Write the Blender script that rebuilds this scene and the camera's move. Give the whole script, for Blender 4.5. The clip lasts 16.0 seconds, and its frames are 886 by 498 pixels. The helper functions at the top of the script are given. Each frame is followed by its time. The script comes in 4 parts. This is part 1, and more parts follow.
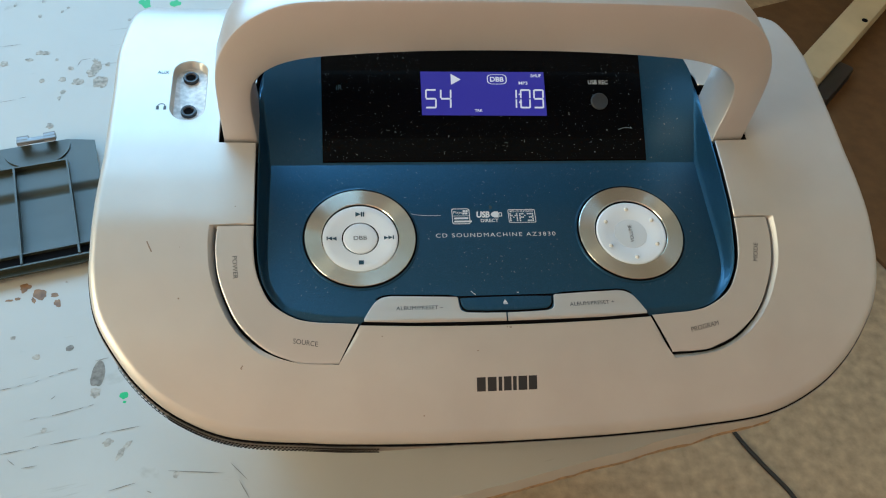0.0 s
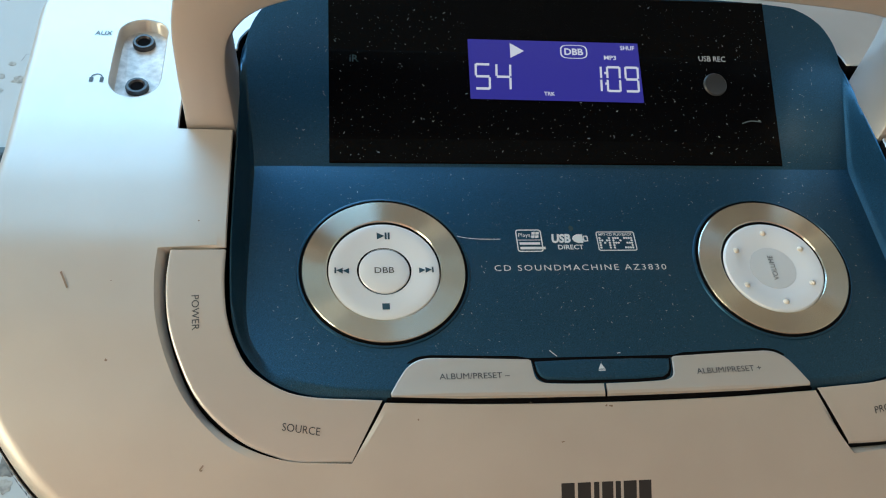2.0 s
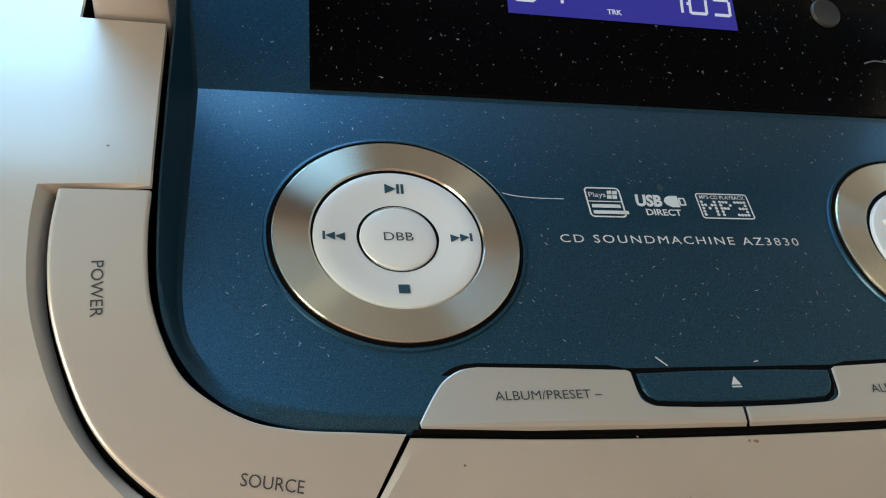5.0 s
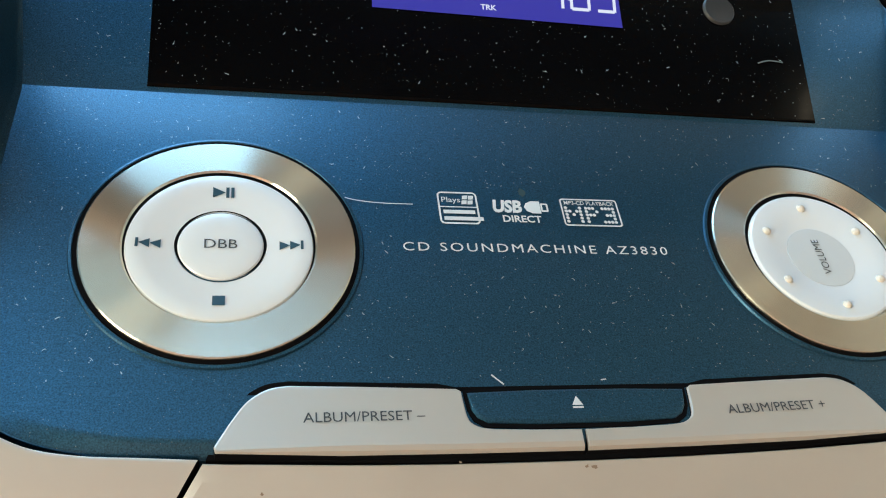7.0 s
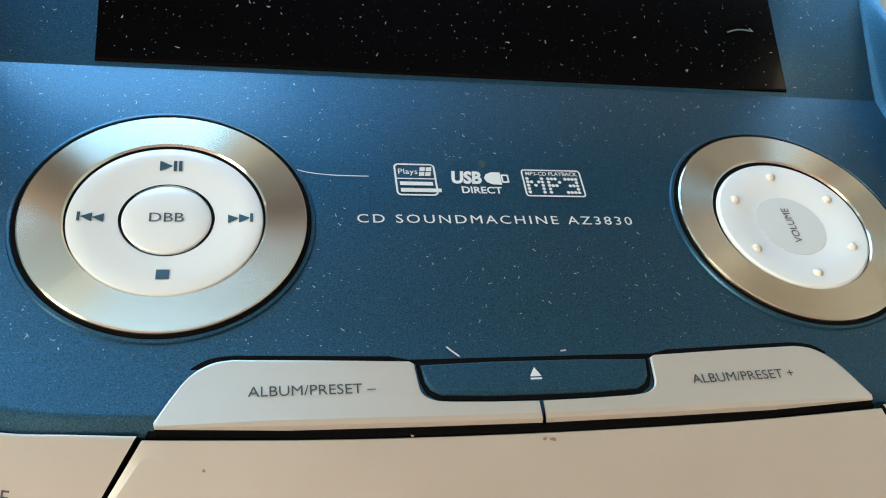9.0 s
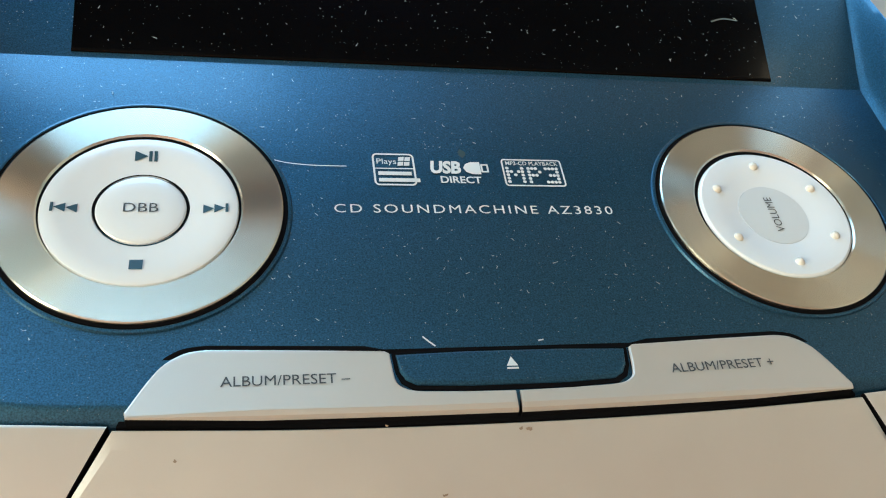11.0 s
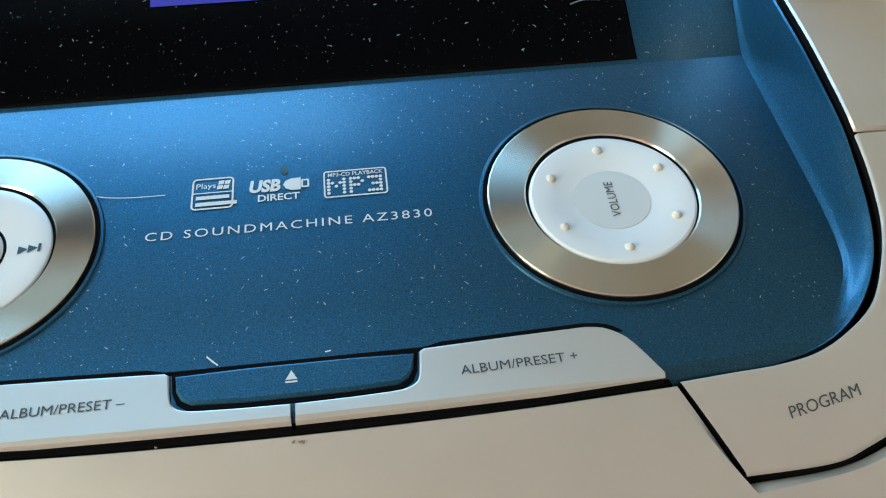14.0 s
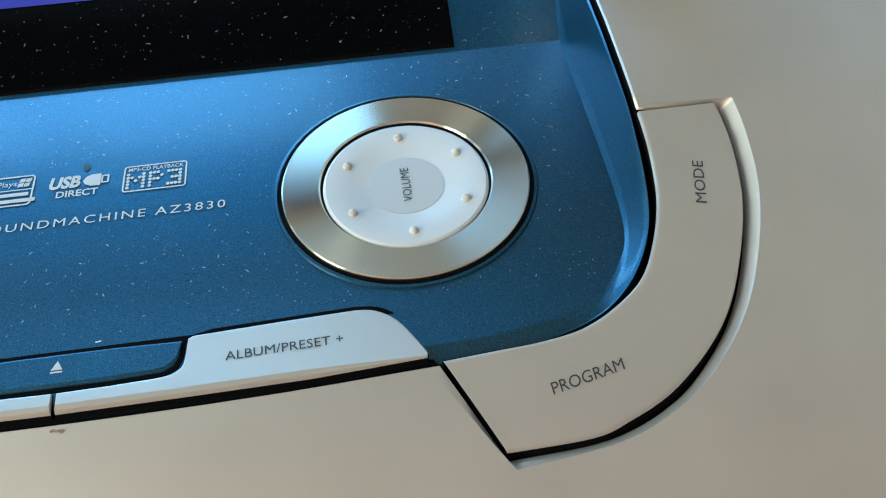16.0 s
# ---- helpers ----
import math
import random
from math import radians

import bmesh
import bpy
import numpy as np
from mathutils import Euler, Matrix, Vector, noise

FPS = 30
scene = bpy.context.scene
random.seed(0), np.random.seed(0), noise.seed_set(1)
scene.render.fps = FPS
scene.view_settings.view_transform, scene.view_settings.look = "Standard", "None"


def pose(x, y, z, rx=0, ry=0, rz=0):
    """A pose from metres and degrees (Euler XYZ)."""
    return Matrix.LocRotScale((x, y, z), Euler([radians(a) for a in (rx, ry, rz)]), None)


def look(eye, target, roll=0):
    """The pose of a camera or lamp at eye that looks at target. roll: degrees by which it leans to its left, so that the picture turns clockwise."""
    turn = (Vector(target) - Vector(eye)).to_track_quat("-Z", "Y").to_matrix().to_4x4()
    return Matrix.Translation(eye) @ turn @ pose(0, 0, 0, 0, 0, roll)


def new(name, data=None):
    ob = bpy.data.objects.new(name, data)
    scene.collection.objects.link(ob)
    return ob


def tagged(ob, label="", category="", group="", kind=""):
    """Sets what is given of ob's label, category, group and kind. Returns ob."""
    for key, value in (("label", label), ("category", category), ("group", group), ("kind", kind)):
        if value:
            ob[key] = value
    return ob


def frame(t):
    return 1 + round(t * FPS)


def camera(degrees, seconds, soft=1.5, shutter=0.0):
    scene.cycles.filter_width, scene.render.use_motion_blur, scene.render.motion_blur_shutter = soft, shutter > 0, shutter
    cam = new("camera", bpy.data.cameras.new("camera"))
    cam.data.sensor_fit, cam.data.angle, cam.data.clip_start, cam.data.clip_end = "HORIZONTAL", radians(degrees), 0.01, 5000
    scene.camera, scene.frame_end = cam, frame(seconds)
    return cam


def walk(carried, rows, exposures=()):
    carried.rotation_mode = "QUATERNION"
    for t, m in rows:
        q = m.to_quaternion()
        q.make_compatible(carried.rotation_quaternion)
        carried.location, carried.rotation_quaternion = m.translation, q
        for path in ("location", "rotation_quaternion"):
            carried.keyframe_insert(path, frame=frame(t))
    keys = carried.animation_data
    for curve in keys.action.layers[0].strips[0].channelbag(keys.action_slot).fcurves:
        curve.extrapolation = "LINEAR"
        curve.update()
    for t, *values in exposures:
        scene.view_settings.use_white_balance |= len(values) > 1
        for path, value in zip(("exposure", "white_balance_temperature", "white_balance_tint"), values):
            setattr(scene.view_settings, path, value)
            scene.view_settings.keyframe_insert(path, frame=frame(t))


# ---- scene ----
cam = camera(54.0, 16.0, soft=1.1)
PATH = [
    (0, (-0.088, -0.301, 0.492), (0.161, 0.97, -1.032), 7.3),
    (0.5, (-0.088, -0.295, 0.481), (0.168, 0.976, -1.042), 7.5),
    (1, (-0.095, -0.274, 0.46), (0.156, 0.998, -1.063), 7.3),
    (1.5, (-0.093, -0.239, 0.416), (0.156, 1.101, -1.047), 7.2),
    (2, (-0.095, -0.207, 0.375), (0.174, 1.143, -1.075), 7.9),
    (2.5, (-0.096, -0.188, 0.338), (0.18, 1.165, -1.109), 8.2),
    (3, (-0.102, -0.169, 0.316), (0.229, 1.193, -1.111), 9.6),
    (3.5, (-0.109, -0.156, 0.291), (0.299, 1.251, -1.07), 11.2),
    (3.7, (-0.109, -0.152, 0.281), (0.312, 1.242, -1.091), 11.8),
    (5.8, (-0.104, -0.15, 0.272), (0.323, 1.308, -1.029), 12.0),
    (6, (-0.102, -0.15, 0.269), (0.326, 1.299, -1.042), 12.2),
    (6.5, (-0.084, -0.147, 0.272), (0.346, 1.298, -1.042), 12.2),
    (7, (-0.068, -0.145, 0.273), (0.367, 1.301, -1.038), 12.2),
    (7.5, (-0.058, -0.146, 0.269), (0.375, 1.308, -1.034), 11.3),
    (8, (-0.061, -0.147, 0.268), (0.376, 1.306, -1.035), 11.3),
    (8.5, (-0.058, -0.147, 0.266), (0.378, 1.305, -1.038), 11.2),
    (10.8, (-0.056, -0.146, 0.265), (0.382, 1.29, -1.056), 11.5),
    (11, (-0.052, -0.148, 0.264), (0.383, 1.299, -1.046), 11.0),
    (11.5, (-0.037, -0.154, 0.272), (0.266, 1.319, -1.046), 6.6),
    (12, (-0.022, -0.157, 0.271), (0.148, 1.325, -1.062), 2.5),
    (12.5, (-0.016, -0.155, 0.269), (0.122, 1.333, -1.061), 0.4),
    (13, (0.0, -0.153, 0.267), (0.138, 1.343, -1.054), -0.8),
    (13.5, (0.009, -0.154, 0.265), (0.157, 1.343, -1.052), -1.1),
    (14, (0.02, -0.157, 0.268), (0.154, 1.344, -1.046), -1.9),
    (14.5, (0.031, -0.159, 0.266), (0.176, 1.342, -1.048), -1.8),
    (15, (0.041, -0.161, 0.265), (0.18, 1.334, -1.057), -2.0),
    (15.5, (0.053, -0.163, 0.26), (0.189, 1.342, -1.05), -2.2),
    (16, (0.069, -0.167, 0.263), (0.186, 1.35, -1.036), -4.1),
]
EXPOSURES = [(0, 0.18, 6400, 2), (1.5, 0.13, 6400, 2), (3.7, 0.08, 6450, 3), (6.0, 0.2, 6450, 3), (7.0, 0.62, 6400, 2), (8.5, 0.7, 6450, 2), (12.0, 0.66, 6250, -1), (13.5, 0.56, 5850, -3), (16.0, 0.4, 5550, -4)]
walk(cam, [(t, look(eye, target, roll)) for t, eye, target, roll in PATH], EXPOSURES)

# ---- light ----
world = bpy.data.worlds.new("sky")
scene.world = world
world.use_nodes = True
wn = world.node_tree
sky = wn.nodes.new("ShaderNodeTexSky")
sky.sky_type, sky.sun_disc, sky.sun_elevation, sky.sun_rotation = "NISHITA", False, radians(38), radians(200)
wn.links.new(sky.outputs[0], wn.nodes["Background"].inputs[0])
wn.nodes["Background"].inputs[1].default_value = 0.12

FLOOR_Z = -0.55
WALL_N, WALL_S, WALL_W, WALL_E, CEIL = 1.42, -1.5, -1.75, 1.8, 2.78
WIN = (-1.65, 0.05, 0.40, 2.68)  # x0, x1, z0, z1 of the opening


def area_lamp(name, loc, target, sx, sy, watts, colour):
    d = bpy.data.lights.new(name, "AREA")
    d.shape, d.size, d.size_y, d.energy, d.color = "RECTANGLE", sx, sy, watts, colour
    ob = new(name, d)
    ob.matrix_world = look(loc, target)
    return ob


area_lamp("window_light", ((WIN[0] + WIN[1]) / 2, WALL_N + 0.05, (WIN[2] + WIN[3]) / 2), ((WIN[0] + WIN[1]) / 2, 0, (WIN[2] + WIN[3]) / 2), WIN[1] - WIN[0] - 0.04, WIN[3] - WIN[2] - 0.04, 68.0, (0.35, 0.65, 1.0))
WIN2 = (-1.35, -0.25, 0.25, 1.45)  # y0, y1, z0, z1 of the west opening
# warm fill added from the west to brighten the player's front
area_lamp("side_window_light", (WALL_W - 0.05, (WIN2[0] + WIN2[1]) / 2, (WIN2[2] + WIN2[3]) / 2), (0, (WIN2[0] + WIN2[1]) / 2, (WIN2[2] + WIN2[3]) / 2), WIN2[1] - WIN2[0] - 0.04, WIN2[3] - WIN2[2] - 0.04, 38.0, (1.0, 0.86, 0.62))


# ---- materials ----
def material(name, colour, rough=0.5, metal=0.0, var=0.0, scale=40.0, bump=0.0, bump_scale=300.0, rough_var=0.0, coat=0.0, spec=0.5):
    m = bpy.data.materials.new(name)
    m.use_nodes = True
    nt = m.node_tree
    b = nt.nodes["Principled BSDF"]
    b.inputs["Base Color"].default_value = (*colour, 1)
    b.inputs["Roughness"].default_value = rough
    b.inputs["Metallic"].default_value = metal
    b.inputs["Coat Weight"].default_value = coat
    b.inputs["Specular IOR Level"].default_value = spec
    co = nt.nodes.new("ShaderNodeTexCoord")
    if var or rough_var:
        n = nt.nodes.new("ShaderNodeTexNoise")
        n.inputs["Scale"].default_value, n.inputs["Detail"].default_value = scale, 6
        nt.links.new(co.outputs["Object"], n.inputs["Vector"])
        if var:
            r = nt.nodes.new("ShaderNodeValToRGB")
            r.color_ramp.elements[0].position, r.color_ramp.elements[1].position = 0.3, 0.7
            r.color_ramp.elements[0].color = (*[c * (1 - var) for c in colour], 1)
            r.color_ramp.elements[1].color = (*[min(1, c * (1 + var)) for c in colour], 1)
            nt.links.new(n.outputs["Fac"], r.inputs["Fac"])
            nt.links.new(r.outputs["Color"], b.inputs["Base Color"])
        if rough_var:
            mr = nt.nodes.new("ShaderNodeMapRange")
            mr.inputs["To Min"].default_value, mr.inputs["To Max"].default_value = rough - rough_var, rough + rough_var
            nt.links.new(n.outputs["Fac"], mr.inputs["Value"])
            nt.links.new(mr.outputs["Result"], b.inputs["Roughness"])
    if bump:
        n2 = nt.nodes.new("ShaderNodeTexNoise")
        n2.inputs["Scale"].default_value, n2.inputs["Detail"].default_value = bump_scale, 4
        nt.links.new(co.outputs["Object"], n2.inputs["Vector"])
        bp = nt.nodes.new("ShaderNodeBump")
        bp.inputs["Strength"].default_value, bp.inputs["Distance"].default_value = bump, 0.0005
        nt.links.new(n2.outputs["Fac"], bp.inputs["Height"])
        nt.links.new(bp.outputs["Normal"], b.inputs["Normal"])
    return m


def glow(name, colour, strength, base=(0.02, 0.02, 0.05), rough=0.3):
    m = material(name, base, rough)
    b = m.node_tree.nodes["Principled BSDF"]
    b.inputs["Emission Color"].default_value = (*colour, 1)
    b.inputs["Emission Strength"].default_value = strength
    return m


M_SHELL = material("silver_paint", (0.60, 0.58, 0.545), 0.45, 0.62, 0.04, 30, 0.03, 2500, 0.05)
M_HANDLE = material("silver_paint_handle", (0.62, 0.59, 0.57), 0.40, 0.7, 0.03, 30, 0.03, 2500)
M_BUTTON = material("silver_button_paint", (0.61, 0.59, 0.56), 0.36, 0.6, 0.02, 40, 0.02, 2500)
M_WHITE = material("pearl_white_plastic", (0.72, 0.78, 0.84), 0.30, 0.0, 0.015, 60, coat=0.6)
M_DOT = material("grimy_pearl_plastic", (0.64, 0.62, 0.57), 0.4, 0.0, 0.2, 900)
M_FAINT = material("faint_dust_streak", (0.10, 0.13, 0.14), 0.8)
M_DISC = material("pale_grey_disc", (0.58, 0.63, 0.67), 0.42, 0.0)
# near-black for seams and holes, and for shade painted on walls inside gaps
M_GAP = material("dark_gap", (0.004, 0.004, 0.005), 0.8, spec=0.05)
M_DARK = material("dark_plastic", (0.03, 0.033, 0.036), 0.45, 0, 0.2, 80)
M_GLASS = material("black_gloss_window", (0.002, 0.002, 0.0025), 0.06, 0, 0, 1, 0, 1, 0, 0.0, 0.09)
M_INK = material("printed_black_ink", (0.02, 0.02, 0.022), 0.5)
M_INKGREY = material("printed_grey_ink", (0.05, 0.058, 0.07), 0.5)
M_INKBLUE = material("printed_dark_blue_ink", (0.015, 0.06, 0.10), 0.4)
M_INKWHITE = material("printed_pale_ink", (0.62, 0.68, 0.72), 0.5)
M_INKTEAL = material("faint_teal_ink", (0.03, 0.07, 0.08), 0.5)
M_LCD = glow("lcd_backlight", (0.030, 0.026, 0.31), 0.75, (0.01, 0.01, 0.02))
M_SEG = glow("lcd_segment", (0.62, 0.64, 0.74), 0.8)
M_TEXTPALE = material("white_ink_on_glass", (0.6, 0.62, 0.62), 0.5)
M_RUBBER = material("black_jack_socket", (0.02, 0.022, 0.03), 0.3)
M_WORN = material("scuffed_recess_paint", (0.62, 0.61, 0.60), 0.5, 0.2, 0.28, 300)
M_GRILLE = material("grey_grille_metal", (0.30, 0.28, 0.26), 0.5, 0.6)
M_COVER = material("dark_grey_cover_plastic", (0.040, 0.045, 0.033), 0.42, 0.0, 0.15, 25)
M_DUST = material("dust_specks", (0.36, 0.43, 0.46), 0.9)
M_WALL = material("painted_wall", (0.68, 0.60, 0.50), 0.8, 0, 0.05, 3, 0.2, 150)
# pink chosen for the reflected tint it throws on the silver front
M_PINK = material("warm_pink_wall", (0.55, 0.31, 0.21), 0.8, 0, 0.05, 3, 0.2, 150)
# beige tone picked for what the rings and panel mirror from above
M_CEIL = material("timber_ceiling", (0.48, 0.43, 0.36), 0.85, 0, 0.04, 2)
M_FRAME = material("white_window_frame", (0.75, 0.75, 0.74), 0.4)
M_CABLE = material("black_cable", (0.012, 0.012, 0.012), 0.45)
M_CREAM = material("cream_painted_wood", (0.62, 0.52, 0.32), 0.5, 0, 0.1, 12)
M_GREEN = material("green_paint_fleck", (0.01, 0.42, 0.13), 0.5)
M_STAIN = material("brown_stain", (0.22, 0.11, 0.04), 0.5, 0, 0.4, 200)
M_GREYMARK = material("grey_scuff", (0.36, 0.335, 0.29), 0.7, 0, 0.35, 300)
M_CLIP = material("shiny_grey_plastic", (0.22, 0.24, 0.26), 0.25, 0.2)
M_RUG = material("brown_rug", (0.15, 0.075, 0.026), 0.95, 0, 0.14, 40, 1.0, 260)
M_EDGE = material("raw_chipboard_edge", (0.40, 0.27, 0.15), 0.9, 0, 0.35, 250, 0.6, 600)

# blue-grey metallic flake paint with dust
M_BLUE = material("blue_metallic_paint", (0.023, 0.089, 0.155), 0.42, 0.88, 0.42, 3000, 0.16, 3000, 0.04, 0.4)
M_BLUE.node_tree.nodes["Principled BSDF"].inputs["Coat Roughness"].default_value = 0.2


def dust_on(m, amount, scale, colour=(0.34, 0.38, 0.40)):
    nt = m.node_tree
    b = nt.nodes["Principled BSDF"]
    old = b.inputs["Base Color"].links[0].from_socket if b.inputs["Base Color"].links else None
    co = nt.nodes.new("ShaderNodeTexCoord")
    v = nt.nodes.new("ShaderNodeTexVoronoi")
    v.inputs["Scale"].default_value = scale
    nt.links.new(co.outputs["Object"], v.inputs["Vector"])
    lt = nt.nodes.new("ShaderNodeMath")
    lt.operation = "LESS_THAN"
    lt.inputs[1].default_value = 0.11
    nt.links.new(v.outputs["Distance"], lt.inputs[0])
    sep = nt.nodes.new("ShaderNodeSeparateColor")
    nt.links.new(v.outputs["Color"], sep.inputs[0])
    gt = nt.nodes.new("ShaderNodeMath")
    gt.operation = "GREATER_THAN"
    gt.inputs[1].default_value = 1 - amount
    nt.links.new(sep.outputs[0], gt.inputs[0])
    mul = nt.nodes.new("ShaderNodeMath")
    mul.operation = "MULTIPLY"
    nt.links.new(lt.outputs[0], mul.inputs[0])
    nt.links.new(gt.outputs[0], mul.inputs[1])
    mix = nt.nodes.new("ShaderNodeMix")
    mix.data_type = "RGBA"
    nt.links.new(mul.outputs[0], mix.inputs["Factor"])
    if old:
        nt.links.new(old, mix.inputs["A"])
    else:
        mix.inputs["A"].default_value = b.inputs["Base Color"].default_value
    mix.inputs["B"].default_value = (*colour, 1)
    nt.links.new(mix.outputs["Result"], b.inputs["Base Color"])


dust_on(M_BLUE, 0.5, 1000, (0.15, 0.21, 0.25))
dust_on(M_GLASS, 0.4, 900, (0.05, 0.06, 0.06))


def brushed(name, colour, rough):
    m = material(name, colour, rough, 1.0)
    nt = m.node_tree
    b = nt.nodes["Principled BSDF"]
    b.inputs["Anisotropic"].default_value = 0.97
    b.inputs["Anisotropic Rotation"].default_value = 0.25
    tan = nt.nodes.new("ShaderNodeTangent")
    tan.direction_type, tan.axis = "RADIAL", "Z"
    nt.links.new(tan.outputs[0], b.inputs["Tangent"])
    return m


M_RING = brushed("spun_metal", (0.72, 0.68, 0.58), 0.27)


def table_material():
    m = material("worn_white_table_paint", (0.45, 0.44, 0.40), 0.42, 0, 0.07, 6, 0.15, 60, 0.08)
    nt = m.node_tree
    b = nt.nodes["Principled BSDF"]
    old = b.inputs["Base Color"].links[0].from_socket
    co = nt.nodes.new("ShaderNodeTexCoord")
    mp = nt.nodes.new("ShaderNodeMapping")
    mp.inputs["Scale"].default_value = (6, 60, 1)
    mp.inputs["Rotation"].default_value = (0, 0, 0.35)
    nt.links.new(co.outputs["Object"], mp.inputs["Vector"])
    n = nt.nodes.new("ShaderNodeTexNoise")
    n.inputs["Scale"].default_value, n.inputs["Detail"].default_value = 2.2, 8
    nt.links.new(mp.outputs[0], n.inputs["Vector"])
    r = nt.nodes.new("ShaderNodeValToRGB")
    r.color_ramp.elements[0].position, r.color_ramp.elements[1].position = 0.665, 0.72
    nt.links.new(n.outputs["Fac"], r.inputs["Fac"])
    n3 = nt.nodes.new("ShaderNodeTexNoise")
    n3.inputs["Scale"].default_value, n3.inputs["Detail"].default_value = 26, 7
    nt.links.new(co.outputs["Object"], n3.inputs["Vector"])
    r3 = nt.nodes.new("ShaderNodeValToRGB")
    r3.color_ramp.elements[0].position, r3.color_ramp.elements[1].position = 0.68, 0.74
    nt.links.new(n3.outputs["Fac"], r3.inputs["Fac"])
    mx = nt.nodes.new("ShaderNodeMath")
    mx.operation = "MAXIMUM"
    nt.links.new(r.outputs["Color"], mx.inputs[0])
    nt.links.new(r3.outputs["Color"], mx.inputs[1])
    half = nt.nodes.new("ShaderNodeMath")
    half.operation = "MULTIPLY"
    half.inputs[1].default_value = 0.6
    nt.links.new(mx.outputs[0], half.inputs[0])
    mix = nt.nodes.new("ShaderNodeMix")
    mix.data_type = "RGBA"
    nt.links.new(half.outputs[0], mix.inputs["Factor"])
    nt.links.new(old, mix.inputs["A"])
    mix.inputs["B"].default_value = (0.30, 0.27, 0.22, 1)
    nt.links.new(mix.outputs["Result"], b.inputs["Base Color"])
    return m


M_TABLE = table_material()
M_CARPET = material("beige_carpet", (0.40, 0.29, 0.17), 0.95, 0, 0.22, 60, 1.0, 260)


# ---- mesh helpers ----
def mesh_ob(name, verts, faces, mat, parent=None, label="", smooth=True, sharp=35):
    me = bpy.data.meshes.new(name)
    me.from_pydata([tuple(v) for v in verts], [], faces)
    me.update()
    bm = bmesh.new()
    bm.from_mesh(me)
    bmesh.ops.recalc_face_normals(bm, faces=bm.faces)
    bm.to_mesh(me)
    bm.free()
    if smooth:
        me.polygons.foreach_set("use_smooth", [True] * len(me.polygons))
        me.set_sharp_from_angle(angle=radians(sharp))
    me.materials.append(mat)
    ob = new(name, me)
    if parent is not None:
        ob.parent = parent
    if label:
        tagged(ob, label)
    return ob


def part(name, bm, mat, parent=None, label="", smooth=True, sharp=35):
    me = bpy.data.meshes.new(name)
    bm.to_mesh(me)
    bm.free()
    if smooth:
        me.polygons.foreach_set("use_smooth", [True] * len(me.polygons))
        me.set_sharp_from_angle(angle=radians(sharp))
    me.materials.append(mat)
    ob = new(name, me)
    if parent is not None:
        ob.parent = parent
    if label:
        tagged(ob, label)
    return ob


def box_bm(x0, x1, y0, y1, z0, z1, bevel=0.0, m=None):
    bm = bmesh.new()
    bmesh.ops.create_cube(bm, size=1)
    bmesh.ops.scale(bm, vec=(x1 - x0, y1 - y0, z1 - z0), verts=bm.verts)
    bmesh.ops.translate(bm, vec=((x0 + x1) / 2, (y0 + y1) / 2, (z0 + z1) / 2), verts=bm.verts)
    if bevel:
        bmesh.ops.bevel(bm, geom=bm.edges[:], offset=bevel, segments=2, affect="EDGES", profile=0.5)
    if m is not None:
        bmesh.ops.transform(bm, matrix=m, verts=bm.verts)
    return bm


def spline(pts, n=8, closed=False):
    """Catmull-Rom through the points."""
    out = []
    k = len(pts)
    for i in range(k if closed else k - 1):
        p = [np.array(pts[(i + j) % k] if closed else pts[min(max(i + j, 0), k - 1)], float) for j in (-1, 0, 1, 2)]
        for s in range(n):
            t = s / n
            out.append(0.5 * (2 * p[1] + (p[2] - p[0]) * t + (2 * p[0] - 5 * p[1] + 4 * p[2] - p[3]) * t * t + (3 * p[1] - p[0] - 3 * p[2] + p[3]) * t ** 3))
    if not closed:
        out.append(np.array(pts[-1], float))
    return [tuple(q) for q in out]


def resample(pts, n):
    p = np.array(pts, float)
    d = np.r_[0, np.cumsum(np.hypot(*np.diff(p, axis=0).T))]
    s = np.linspace(0, d[-1], n)
    return np.stack([np.interp(s, d, p[:, 0]), np.interp(s, d, p[:, 1])], 1)


def loft(rings, closed=True):
    """Quads between rings of equal length."""
    n = len(rings[0])
    verts = [v for r in rings for v in r]
    faces = []
    for a in range(len(rings) - 1):
        for i in range(n if closed else n - 1):
            j = (i + 1) % n
            faces.append((a * n + i, a * n + j, (a + 1) * n + j, (a + 1) * n + i))
    return verts, faces


def lathe(profile, n=96):
    rings = [[(r * math.cos(2 * math.pi * i / n), r * math.sin(2 * math.pi * i / n), z) for i in range(n)] for r, z in profile]
    v, f = loft(rings)
    return v, f


# ---- the shapes of the player's surfaces ----
_y = np.linspace(-0.14, 0.20, 700)
_z = np.interp(_y, [-0.14, -0.105, -0.09, -0.076, -0.062, -0.05, -0.025, 0.0, 0.025, 0.048, 0.07, 0.09, 0.115, 0.135, 0.155, 0.172, 0.186, 0.2],
               [0.049, 0.0855, 0.100, 0.1130, 0.1238, 0.1318, 0.1462, 0.1583, 0.1648, 0.1690, 0.1718, 0.1738, 0.1745, 0.1742, 0.171, 0.164, 0.152, 0.135])
_k = np.exp(-0.5 * (np.arange(-30, 31) / 9.0) ** 2)
_z = np.convolve(np.pad(_z, 30, mode="edge"), _k / _k.sum(), "valid")


def shell_z(x, y):
    return float(np.interp(y, _y, _z))


CREASE = 0.046


def blue_z(x, y):
    return 0.1417 + 0.185 * y if y < CREASE else 0.1417 + 0.185 * CREASE + 0.55 * (y - CREASE)


def mirror_x(p):
    return (-p[0], p[1])


